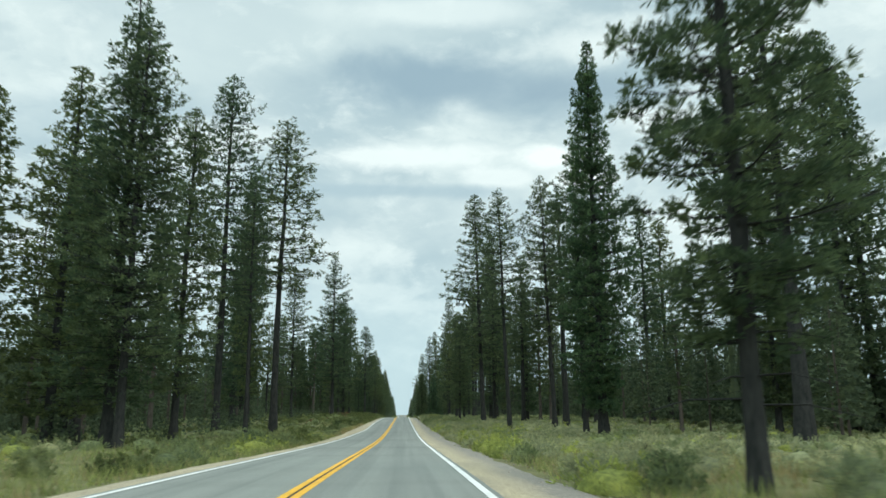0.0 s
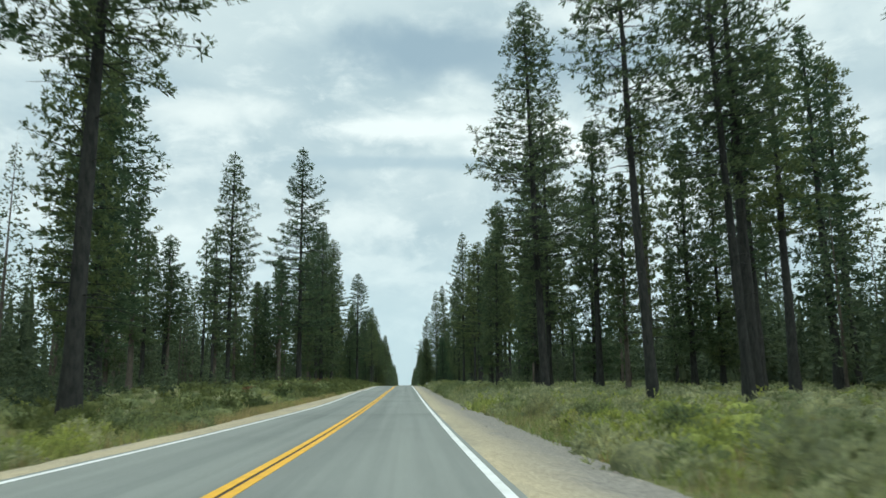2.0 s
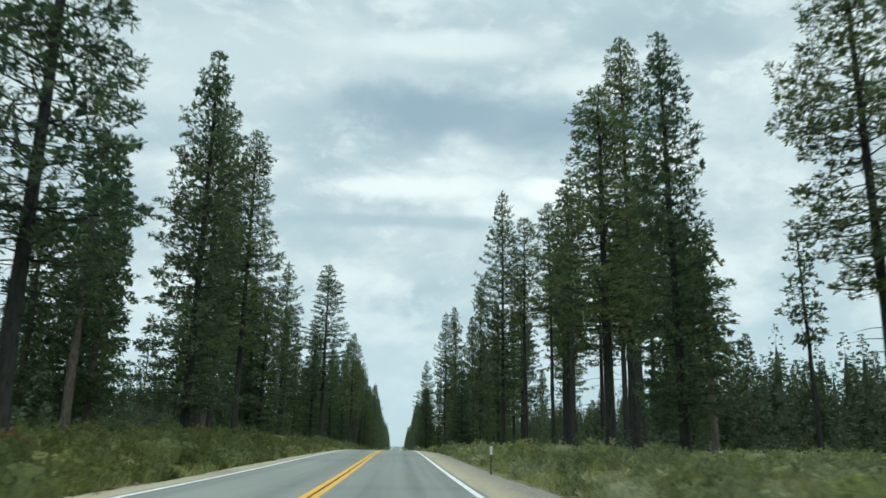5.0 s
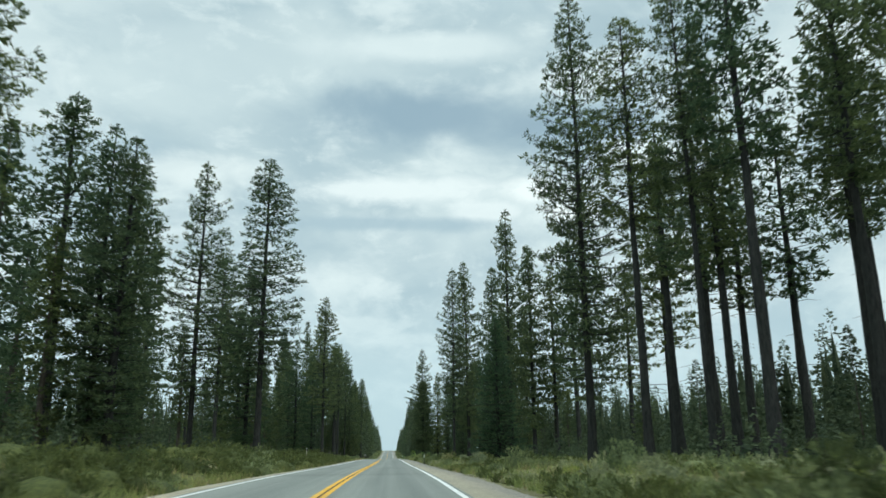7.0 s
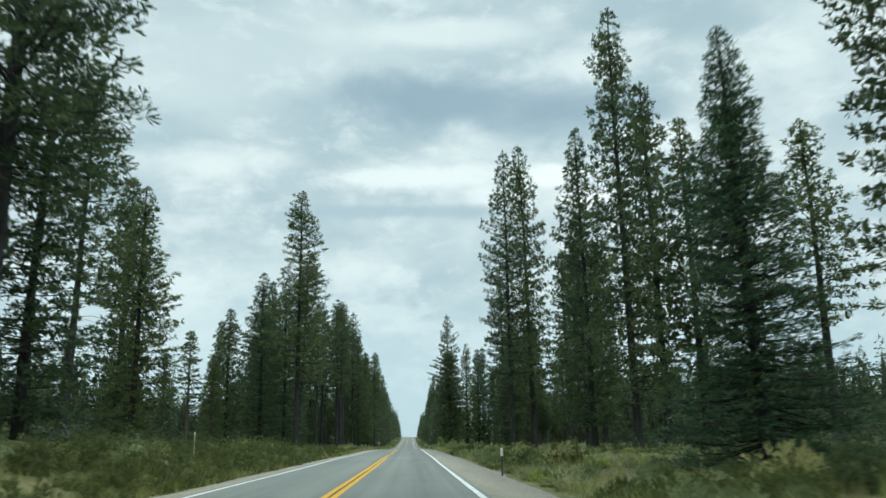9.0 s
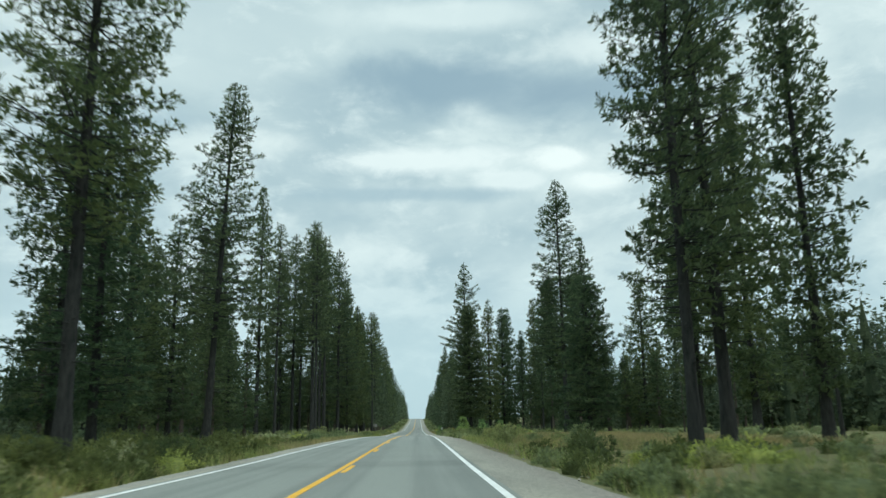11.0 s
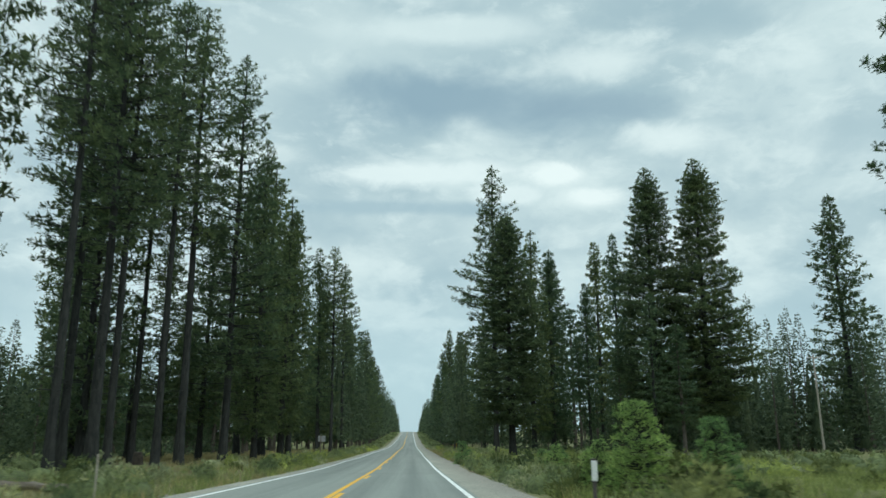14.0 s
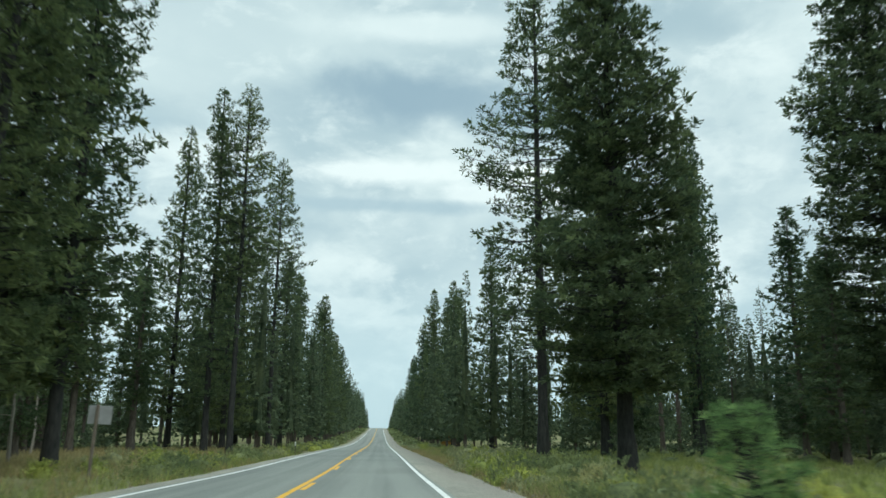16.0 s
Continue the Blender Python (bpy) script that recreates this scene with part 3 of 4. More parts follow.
# the pines that line the road, by stretches: across, along, height, kind, variant, width
for row in (
    (-17.8, 70, 31, "D", 2, 0.9), (-18.0, 55, 33.5, "D", 0, 1.0), (-16.5, 53, 30, "T", 2, 0.9), (-25, 62, 31, "D", 1, 1.0), (-31, 60, 28, "D", 2, 1.0), (-27, 72, 30, "T", 0, 1.0), (-33, 84, 27, "D", 0, 1.0),
    (-15.0, 87, 29.5, "T", 3, 0.7), (-19.8, 94, 45, "T", 1, 1.0), (-14.4, 101.6, 42, "T", 3, 1.15), (-20.4, 115.6, 35, "D", 2, 0.75),
    (-27, 137, 36, "T", 2, 1.1), (-24, 128, 27, "D", 2, 0.9),
):
    tree(*row)
for row in (
    (-21.3, 166.6, 32.5, "T", 2, 0.85), (-36.4, 178.6, 23.5, "T", 0, 0.9), (-35, 184, 24, "T", 1, 0.9), (-14.7, 187, 39.2, "T", 2, 0.95), (-14, 213.2, 31.8, "D", 1, 0.85),
    (-26.6, 222, 21, "D", 2, 0.8), (-13.4, 228, 31, "T", 0, 0.86), (-16.5, 226, 33, "T", 1, 0.88), (-34, 230, 16, "D", 1, 0.8),
    (-21, 250.5, 33, "T", 0, 1.0), (-19.5, 276, 26, "D", 1, 1.0), (-21.7, 278, 28.2, "D", 0, 0.85), (-27, 282.5, 33, "T", 1, 1.0),
):
    tree(*row)
for row in (
    (-12.6, 302, 34.4, "T", 0, 1.05), (-21.2, 307.5, 36, "T", 2, 0.85), (-26, 299.5, 30.5, "T", 2, 0.8), (-32.2, 325, 31, "T", 0, 0.8), (-24.5, 291, 18, "D", 0, 0.9), (-15.5, 311, 24, "D", 1, 0.8), 
    (-25, 338, 33, "T", 1, 0.9), (-28.3, 357.7, 29.5, "D", 0, 0.9), (-24, 350, 26, "D", 1, 0.9), (-11, 366, 31, "T", 0, 0.85), (-17.8, 380, 24, "D", 1, 0.8),
    (-14, 376, 21, "D", 0, 0.8), (-16.6, 407, 34, "T", 0, 0.9, 2.2, 1.57), (-22, 402, 24, "D", 1, 1.0), (-24, 420, 24, "D", 0, 0.9), (-27.5, 425, 22, "D", 2, 0.75), (-21, 433, 14, "D", 1, 0.85), (-30, 414, 25, "D", 0, 0.9),
):
    tree(*row)
for row in (
    (-32.4, 461, 33.7, "T", 2, 0.7), (-30.6, 463, 34.9, "T", 2, 0.75), (-34, 478, 44, "D", 0, 0.75), (-26, 475, 45.3, "T", 0, 0.62), (-19.4, 456, 33, "T", 3, 0.7), (-20.9, 481.4, 38.1, "T", 1, 0.8), (-17.0, 479, 37, "T", 3, 0.7), (-16.8, 488, 38, "T", 4, 0.75), (-14.6, 465.5, 36, "T", 3, 0.6),
    (-16.4, 475, 38.5, "T", 1, 0.85), (-16.5, 493, 40.3, "T", 3, 0.85), (-14.4, 499, 39, "T", 2, 0.85), (-13.1, 506, 33, "D", 1, 0.7), (-11.8, 513.5, 29, "D", 0, 0.85), (-22, 498, 36, "T", 3, 0.75), (-19.4, 510, 27, "D", 2, 0.85), (-25, 515, 25, "D", 0, 0.9), (-30, 505, 24, "D", 1, 0.9),
    (-26, 497, 38, "D", 1, 0.75), (-12.4, 523, 30, "D", 2, 0.8), (-15.8, 524, 37, "D", 0, 1.1), (-20, 530, 36, "T", 2, 1.0),
):
    tree(*row)
for row in (
    (-51, 548, 38.5, "D", 0, 1.0), (-44, 466, 31.5, "D", 1, 0.8), (-52.6, 452, 23, "D", 2, 1.0), (-10.6, 555, 33.5, "T", 3, 0.75), (-12.9, 556, 33.4, "D", 2, 0.7), (-22.2, 580, 39.4, "D", 0, 0.75),
    (-11.6, 585, 37.5, "T", 1, 0.75), (-16.4, 590, 34.5, "D", 1, 0.8), (-14.5, 572, 27, "D", 0, 0.8), (-13.5, 612, 31, "D", 2, 0.8), (-14.5, 640, 33, "D", 0, 0.8), (-12.3, 678, 35.5, "D", 1, 0.75),
    (-16.3, 716, 40, "D", 2, 0.8), (-12.5, 700, 31, "D", 0, 0.8), (-13, 742, 33, "D", 1, 0.8), (-12, 765, 31, "D", 2, 0.8),
):
    tree(*row)
for row in (
    (9.7, 17, 19, "P", 0, 1.0), (32, 58, 38, "T", 3, 1.2), (46.6, 140, 40, "T", 2, 0.9), (52, 146, 39, "T", 1, 0.9), (21.7, 77.3, 42, "G", 0, 0.86), (21.5, 84, 32, "T", 3, 0.8), (40.5, 86, 46, "T", 1, 0.95), (44.8, 88.5, 31, "D", 0, 0.85), (48.8, 92, 27, "D", 1, 0.8), (56, 87.5, 44, "D", 1, 0.95), (51, 84, 47, "D", 2, 0.95), (16.2, 105, 33, "T", 3, 0.85, 2.5, -1.57), (22.7, 107.3, 36, "T", 1, 0.85, 2.0, -1.57),
    (25.2, 112, 35, "T", 3, 0.9), (34, 130, 31, "T", 1, 0.8), (32.4, 121, 29, "T", 3, 0.9), (16.2, 139.6, 42, "T", 0, 1.05, 1.6, -1.57), (25.8, 155.6, 33, "T", 1, 0.85), (20.5, 160, 39, "T", 2, 0.9), (21.5, 176, 38, "D", 0, 0.8),
    (31.4, 152.8, 35.5, "T", 4, 0.75), (38.3, 158, 33.5, "D", 2, 0.9), (42.8, 160, 31, "D", 0, 0.8), (12.9, 152, 20.6, "D", 2, 0.7), (29, 171, 30, "D", 1, 0.8), (17, 195, 25.4, "D", 0, 0.75),
):
    tree(*row)
for row in (
    (45.8, 185.6, 23.4, "D", 2, 0.7), (24.4, 188, 30, "T", 0, 0.9), (68, 199, 35, "D", 0, 0.8), (16, 206, 27, "T", 0, 1.15), (43, 208, 24, "D", 0, 0.8), (21.4, 218, 38, "T", 0, 0.85), (28, 226, 25, "D", 1, 0.75), (31.5, 232, 24, "D", 0, 0.75),
    (34.4, 258, 34, "T", 4, 0.85), (33.6, 263.2, 36.7, "T", 4, 0.85), (26.4, 264, 40, "T", 4, 0.85), (24.5, 269.3, 38, "T", 4, 0.8), (28.4, 274.1, 35, "T", 3, 0.75), (41.8, 275, 35, "T", 4, 0.8), (36.3, 268.3, 34, "T", 4, 0.85), (43, 262, 34, "T", 0, 0.9),
    (20.9, 272.6, 36.5, "T", 4, 0.95), (18.4, 279.5, 43.5, "T", 2, 0.8), (30.7, 283.3, 35, "T", 3, 1.0), (42, 288.4, 36, "T", 3, 1.0), (37.5, 290.7, 34, "T", 3, 0.9),
):
    tree(*row)
for row in (
    (32.3, 297.3, 38, "T", 4, 1.0), (34.7, 305, 36, "T", 1, 0.9), (13.5, 300.4, 15.9, "F", 0, 0.95), (26.2, 309, 35.6, "T", 2, 0.75), (44.5, 352.7, 35, "T", 1, 0.9),
    (21.3, 342, 42, "D", 0, 0.78), (32.5, 342.8, 32.4, "T", 1, 0.8), (26.4, 349.4, 37.3, "D", 2, 0.8), (20.4, 354.3, 34.5, "D", 1, 0.75), (14.3, 371, 38.6, "T", 2, 0.7), (17.7, 375.8, 41, "D", 2, 0.75),
    (26, 382, 33, "D", 0, 0.7), (30.5, 350.5, 34, "T", 0, 0.8),
):
    tree(*row)
for row in (
    (20.4, 420.5, 17.2, "R", 0, 0.9), (31.5, 421, 37, "T", 0, 0.8), (34.5, 426, 40, "D", 2, 0.72), (37, 417, 38, "D", 0, 0.8), (21.7, 440.6, 35, "T", 0, 0.9), (38, 460, 26, "D", 1, 0.8), (30, 465.5, 33, "T", 0, 0.62),
    (35.6, 534, 40.4, "M", 0, 1.12), (41.5, 530.5, 40.6, "M", 0, 1.15), (15.2, 550.4, 46.5, "T", 2, 0.95), (14.7, 526.8, 31, "B", 0, 1.0), (22, 556, 37, "D", 0, 0.9), (27, 566, 36, "D", 1, 0.85), (31.5, 557.5, 28, "D", 2, 0.6),
    (45, 588, 45, "D", 0, 0.75), (37.8, 574.5, 39.6, "D", 2, 0.75), (30.4, 583, 38.5, "D", 1, 0.75), (75.5, 556.4, 44, "D", 0, 1.0),
):
    tree(*row)
for row in (
    (13.2, 655, 33.5, "D", 0, 0.75), (16, 652, 31, "D", 2, 0.75), (13.5, 612, 27, "D", 3, 0.7), (16, 630, 29, "D", 1, 0.8), (12.7, 690, 30, "D", 2, 0.75), (14.5, 675, 28, "D", 0, 0.8), (12.6, 736, 26, "D", 1, 0.75),
    (15, 720, 29, "D", 0, 0.8), (13, 765, 27, "D", 2, 0.8), (18, 600, 30, "D", 0, 0.8),
):
    tree(*row)

# ---- the forest behind them ----
rng = random.Random(7)
for x, y, tall in ((28, 462, 12), (31, 466, 11), (36, 464, 12), (40, 471, 12), (33.5, 466.5, 13), (34.5, 470, 14), (37.5, 468.5, 13), (41, 462, 15), (38.5, 455, 12), (38.5, 474, 12), (41.5, 476, 13), (44, 473, 12), (-24, 556, 21), (-28, 560, 23), (-33, 556, 21), (-27, 547, 18), (-38, 566, 24), (-22, 566, 21), (-31, 548, 19), (-20.5, 561, 17),
                   (-26, 441, 15), (-29, 446, 16), (-24.5, 447, 15), (-33, 452, 17), (-23, 452, 14), (-27, 435, 14), (-34, 443, 16), (-21, 426, 13), (46, 546, 17), (50, 552, 18), (43, 556, 18), (54, 560, 19), (48, 563, 18)):
    tree(x, y, tall, "W", int(x + y), 1.1)


def free(x, y, room):
    return all((x - a) ** 2 + (y - b) ** 2 > room * room for a, b in SPOTS)


BACK = []
# stretches of the stand: how many, from and to across, from and to along, heights
for n, x0, x1, y0, y1, low, high in (
    (22, -58, -24, 40, 160, 20, 30), (42, -55, -20, 160, 300, 16, 26), (30, -55, -23, 300, 430, 11, 17), (9, -55, -30, 440, 490, 9, 13), (30, -55, -20, 490, 600, 13, 20), (12, 30, 60, 62, 120, 12, 16), (30, 26, 74, 120, 245, 17, 27),
    (34, 36, 76, 232, 312, 10, 15), (14, 30, 72, 300, 400, 9, 14), (12, 46, 78, 400, 520, 12, 18), (18, 38, 80, 425, 462, 13, 19), (7, -46, -25, 415, 450, 10, 14), (16, 30, 75, 515, 565, 13, 24), (16, 24, 70, 565, 640, 20, 30), (30, 56, 110, 558, 640, 19, 26),
):
    made = 0
    while made < n:
        x, y = rng.uniform(x0, x1), rng.uniform(y0, y1)
        if free(x, y, 3.0) and not (36 < x < 66 and 480 < y < 548):
            tall = rng.uniform(low, high)
            if abs(x) > 37:
                BACK.append((x, y, tall))
                SPOTS.append((x, y))
            else:
                kind, form = rng.choice("WWWN"), rng.randrange(4)
                # bare lower trunks in the open stand
                form = form // 2 * 2 if x > 0 and y < 245 else form
                tree(x, y, tall, kind, form, rng.uniform(0.85, 1.15))
            made += 1

for root, places in PLACES.items():
    for m in places[1:]:
        copy_thing(root, m)
    root.matrix_basis = places[0]
for stock in KINDS.values():
    for root, own in stock:
        if root not in PLACES and stock is not SAPLING:
            for o in (*root.children_recursive, root):
                bpy.data.objects.remove(o)


def far_tree(g, x, y, z, tall, radius, n=110, fine=1.0, low=0.10, core=True):
    """A plain distant conifer: a ragged crown of loose boughs round a stem."""
    u = low + (1 - low) * (1 - g.uniform(0, 1, n) ** 0.9)
    # boughs gather in whorls
    u = np.clip(np.round(u * tall / 0.9) * 0.9 / tall + g.normal(0, 0.3 / tall, n), low, 1.0)
    a = g.uniform(0, 6.283, n)
    r = radius * (1.04 - u) ** 0.8 * np.sqrt(g.uniform(0.05, 1.1, n))
    p = np.c_[x + r * np.cos(a), y + r * np.sin(a), z + tall * u - 0.18 * r]
    size = (0.45 + 0.55 * (1 - u)) * 0.95 * fine
    w = np.c_[np.cos(a), np.sin(a), np.full(n, -0.10)] + g.normal(0, 0.40, (n, 3))
    w /= np.linalg.norm(w, axis=1)[:, None]
    s = np.cross(w, g.normal(0, 1.0, (n, 3)))
    s /= np.linalg.norm(s, axis=1)[:, None] + 1e-9
    k = size[:, None]
    v = np.stack([p - w * k * 0.7, p + w * k - s * k * 0.55, p + w * k * 0.8 + s * k * 0.55], axis=1).reshape(-1, 3)
    tip = np.array([[x - 0.06, y, z + tall * 0.95], [x + 0.06, y, z + tall * 0.95], [x, y, z + tall * 1.01]])
    v = np.concatenate([v, tip])
    if not core:
        return v, np.arange(len(v)).reshape(-1, 3)
    # the closed inside of the crown, in ragged tiers
    tiers = []
    for k in range(4):
        z0, z1 = low + (0.74 - low) * k / 4, low + (0.74 - low) * (k + 1.6) / 4
        out = radius * (1.04 - z0) ** 0.8 * 0.36
        t = g.uniform(0, 6.283) + np.arange(7) * 0.8976
        ring = np.c_[x + out * np.cos(t) * g.uniform(0.65, 1.15, 7), y + out * np.sin(t) * g.uniform(0.65, 1.15, 7), z + tall * z0 - 0.12 * out * g.uniform(0.2, 2.0, 7)]
        top = np.array([x, y, z + tall * z1])
        tiers.append(np.stack([ring, np.roll(ring, -1, axis=0), np.broadcast_to(top, (7, 3))], axis=1).reshape(-1, 3))
    v = np.concatenate([v, *tiers])
    return v, np.arange(len(v)).reshape(-1, 3)


def far_stem(x, y, z, tall):
    r = tall * 0.009
    v = np.array([[x - r, y - r, z - 0.3], [x + r, y - r, z - 0.3], [x, y + r, z - 0.3], [x, y, z + tall * 0.96]])
    return v, np.array([[0, 1, 3], [1, 2, 3], [2, 0, 3]])


g = np.random.default_rng(5)
boughs, stems = Heap(), Heap()
for sidesign in (-1, 1):
    # the two walls of trees along the far road
    for i in range(330):
        y = 575 + 760 * (i / 330) + g.uniform(-2, 2)
        off = 11.6 + 22 * g.random() ** 2.2
        x = sidesign * off
        if free(x, y, 2.2):
            tall = g.uniform(18, 29) if x < 0 else g.uniform(13, 22)
            z = land(x, y)
            boughs.add(*far_tree(g, x, y, z, tall, 0.085 * tall + 0.5, 400 if y < 740 else 100, 0.56 if y < 740 else 1.0, 0.10))
            stems.add(*far_stem(x, y, z, tall))
    # the woods behind the first rows, and those deep behind them
    for n, off0, off1, y1, blades, fine in ((620, 48, 84, 640, 230, 0.58), (380, 84, 170, 1000, 90, 1.15)):
        for i in range(n):
            x, y = sidesign * (off0 + (off1 - off0) * g.random()), 10 + (y1 - 10) * g.random()
            if 44 < x < 66 and 470 < y < 548:
                continue
            tall = g.uniform(9, 17) + 0.03 * abs(x)
            # younger woods on the open stretch
            if x > 0 and 240 < y < 420:
                tall *= 0.92
            z = land(x, y)
            boughs.add(*far_tree(g, x, y, z, tall, 0.13 * tall + 0.9, blades, fine, 0.05))
            stems.add(*far_stem(x, y, z, tall))
    # young growth that fills the shade between the trunks
    for i in range(1250):
        x, y = sidesign * (19 + 60 * g.random()), 40 + 580 * g.random()
        if free(x, y, 1.2) and not (x > 0 and (370 < y < 548 and x < 66 or y < 215 and x < 48)) and not (x < 0 and y > 400 and x > -24):
            tall = g.uniform(1.4, 4.2)
            boughs.add(*far_tree(g, x, y, land(x, y), tall, 0.22 * tall + 0.5, 80, 0.34, 0.04, False))
for x, y, tall in BACK:
    boughs.add(*far_tree(g, x, y, land(x, y), tall, 0.12 * tall + 0.9, 760, 0.52, 0.14, False))
    stems.add(*far_stem(x, y, land(x, y), tall * 1.1))
woods = tagged(new("distant_woods"), "dark distant conifers deep in the forest, forest shade in their needle colour", "woods", kind="stuff")
mesh_object("boughs", *boughs.get(), FAR_SHADE_FIR, woods)
mesh_object("stems", *stems.get(), GREY_BARK, woods)


# ---- brush and grass beside the road ----
def sprays(g, n, at, size, wide, broad, slim, long, seg=8):
    """A low, lumpy mound of brush: a closed leafy dome with n fine sprays standing out of it."""
    ph = g.uniform(0, 6.283, 3)

    def lumps(a, h):
        return 1 + 0.15 * np.sin(2 * a + ph[0]) + 0.13 * np.sin(3 * a + ph[1] + 2 * h) + 0.08 * np.sin(5 * a + ph[2])

    rings = []
    for h in (0.0, 0.45, 0.80):
        a = np.arange(seg) * 2 * np.pi / seg + 0.4 * h
        r = 0.54 * wide * math.sqrt(1 - h * h) * lumps(a, h) * g.uniform(0.88, 1.10, seg)
        rings.append(np.c_[at[0] + r * np.cos(a), at[1] + r * np.sin(a), at[2] + size * (0.54 * h * lumps(a, h) ** 0.5 - (0.08 if h == 0 else 0)) + np.zeros(seg)])
    dome = np.concatenate([*rings, [[at[0], at[1], at[2] + 0.56 * size]]])
    k = np.arange(seg)
    q = (k + 1) % seg
    faces = []
    for b in (0, seg):
        faces += [np.c_[b + k, b + q, b + seg + q], np.c_[b + k, b + seg + q, b + seg + k]]
    faces.append(np.c_[2 * seg + k, 2 * seg + q, np.full(seg, 3 * seg)])
    a, hgt = g.uniform(0, 6.283, n), g.uniform(0.0, 1.0, n) ** 0.75
    r = wide * 0.92 * np.sqrt(np.maximum(0.04, 1 - hgt ** 2)) * lumps(a, hgt)
    deep = g.uniform(0.58, 1.0, n)
    p = np.c_[at[0] + r * deep * np.cos(a), at[1] + r * deep * np.sin(a), at[2] + size * 0.92 * deep * hgt * lumps(a, hgt) ** 0.5]
    w = np.c_[np.cos(a) * (1 - 0.7 * hgt), np.sin(a) * (1 - 0.7 * hgt), 0.35 + 0.65 * hgt]
    v, f = clumps(g, p - w * long * 0.6, w * 1.5, broad, slim, long, loose=0.45)
    return np.concatenate([dome, v]), np.concatenate([*faces, f + len(dome)])


def shrub(seed, size, wide, mat, label, name="shrub", twigs=7, n=150, broad=1, slim=7, long=0.21, category="shrub"):
    g = np.random.default_rng(seed)
    root = thing(name, label, category, "roadside shrubs")
    h = Heap()
    for k in range(twigs):
        a, r = g.uniform(0, 6.28), wide * g.uniform(0.2, 0.6)
        p = np.array([[0.05 * math.cos(a), 0.05 * math.sin(a), -0.1], [0.5 * r * math.cos(a), 0.5 * r * math.sin(a), size * 0.4], [r * math.cos(a), r * math.sin(a), size * g.uniform(0.55, 0.8)]])
        h.add(*tube(p, [0.025, 0.015, 0.005], 3))
    mesh_object("stem", *h.get(), LIMB, root)
    mesh_object("foliage", *sprays(g, n, (0, 0, 0), size, wide, broad, slim, long, 12), mat, root, smooth=True)
    return root


SHRUBS = {
    "green": [shrub(1, 1.2, 1.0, BRUSH, "rounded olive-green brush shrub"), shrub(2, 1.5, 1.2, BRUSH, "rounded olive-green brush shrub")],
    "dark": [shrub(8, 1.3, 1.1, DARKBRUSH, "rounded dark olive brush shrub")],
    "sage": [shrub(3, 1.1, 1.1, SAGE, "pale grey-green sage shrub"), shrub(4, 0.8, 0.9, SAGE, "pale grey-green sage shrub")],
    "yellow": [shrub(5, 0.7, 0.8, YELLOWISH, "low yellow-green rabbitbrush in flower")],
    "rust": [shrub(6, 2.6, 1.5, RUST, "bush with orange autumn leaves", long=0.32)],
    "russet": [shrub(7, 0.9, 1.2, RUSSET, "low reddish-brown dry brush")],
}
SHRUB_AT = {}


def put_shrub(x, y, kind, scale=1.0):
    stock = SHRUBS[kind]
    root = stock[int(abs(x * 13 + y * 7)) % len(stock)]
    SHRUB_AT.setdefault(root, []).append(pose(x, y, land(x, y) - 0.06, 0, 0, (x * 91 + y * 47) % 360) @ Matrix.Diagonal((scale, scale, scale * rng.uniform(0.85, 1.15), 1)))


def patchy(x, y, shift):
    """0 to 1: neighbours mostly alike, so that one kind grows in patches."""
    return min(0.999, max(0.0, 0.5 + 0.95 * noise.noise((x * 0.13, y * 0.09, shift)) + 0.42 * (rng.random() - 0.5)))


def shrub_kind(x, y):
    r = patchy(x, y, 3.0)
    if (x < 0 and 150 < y < 400 and r < 0.85) or (x > 0 and 225 < y < 380 and r < 0.45) or (x > 0 and 418 < y < 455 and r < 0.5) or (x < 0 and 430 < y < 485 and r < 0.3):
        return "dark"
    if x < 0 and 55 < y <= 150 and r < 0.4:
        return "dark"
    if x < 0 and 150 < y < 345:
        return "green"
    r = patchy(x, y, 11.0)
    if x > 0:
        if y > 495:
            return "green" if r < 0.48 else "yellow" if r < 0.66 else "sage"
        if y < 135:
            return "yellow" if r < (0.42 if x < 9.5 and 40 < y < 100 else 0.12) else "green" if r < 0.40 else "sage"
        if y < 320:
            return "green" if r < 0.6 else "sage" if r < 0.92 else "yellow"
        if y > 440:
            return "dark" if r < 0.42 else "green" if r < 0.90 else "sage" if r < 0.97 else "yellow"
        return "green" if r < 0.8 else "sage" if r < 0.92 else "yellow"
    if y > 485:
        return "green" if r < 0.58 else "yellow" if r < 0.74 else "sage"
    if y < 70:
        return "dark" if r < 0.30 else "green" if r < 0.76 else "yellow" if r < 0.94 else "sage"
    return "green" if r < 0.72 else "sage" if r < 0.95 else "yellow"


count = 0
while count < 200:
    y = 12 + 560 * rng.random()
    right = rng.random() < 0.55
    x = 7.4 + 4.5 * rng.random() ** 1.4 if right else -(6.6 + 4.5 * rng.random() ** 1.4)
    if not right and 480 < y < 560 and rng.random() < 0.5:
        continue
    put_shrub(x, y, shrub_kind(x, y), rng.uniform(0.65, 1.15))
    count += 1
for x, y, k in ((9.3, 87.0, 1.0), (8.8, 89.2, 0.9), (9.9, 84.6, 1.0), (10.6, 81.8, 0.9), (9.0, 79.5, 0.7), (8.9, 92.5, 0.7)):
    put_shrub(x, y, "yellow", k)
for x, y, kind, k in ((6.5, 497.6, "dark", 0.75), (7.7, 496.4, "green", 0.7), (7.2, 499.5, "green", 0.8), (8.6, 493.5, "green", 0.6)):
    put_shrub(x, y, kind, k)
put_shrub(14.0, 621, "rust", 1.0)
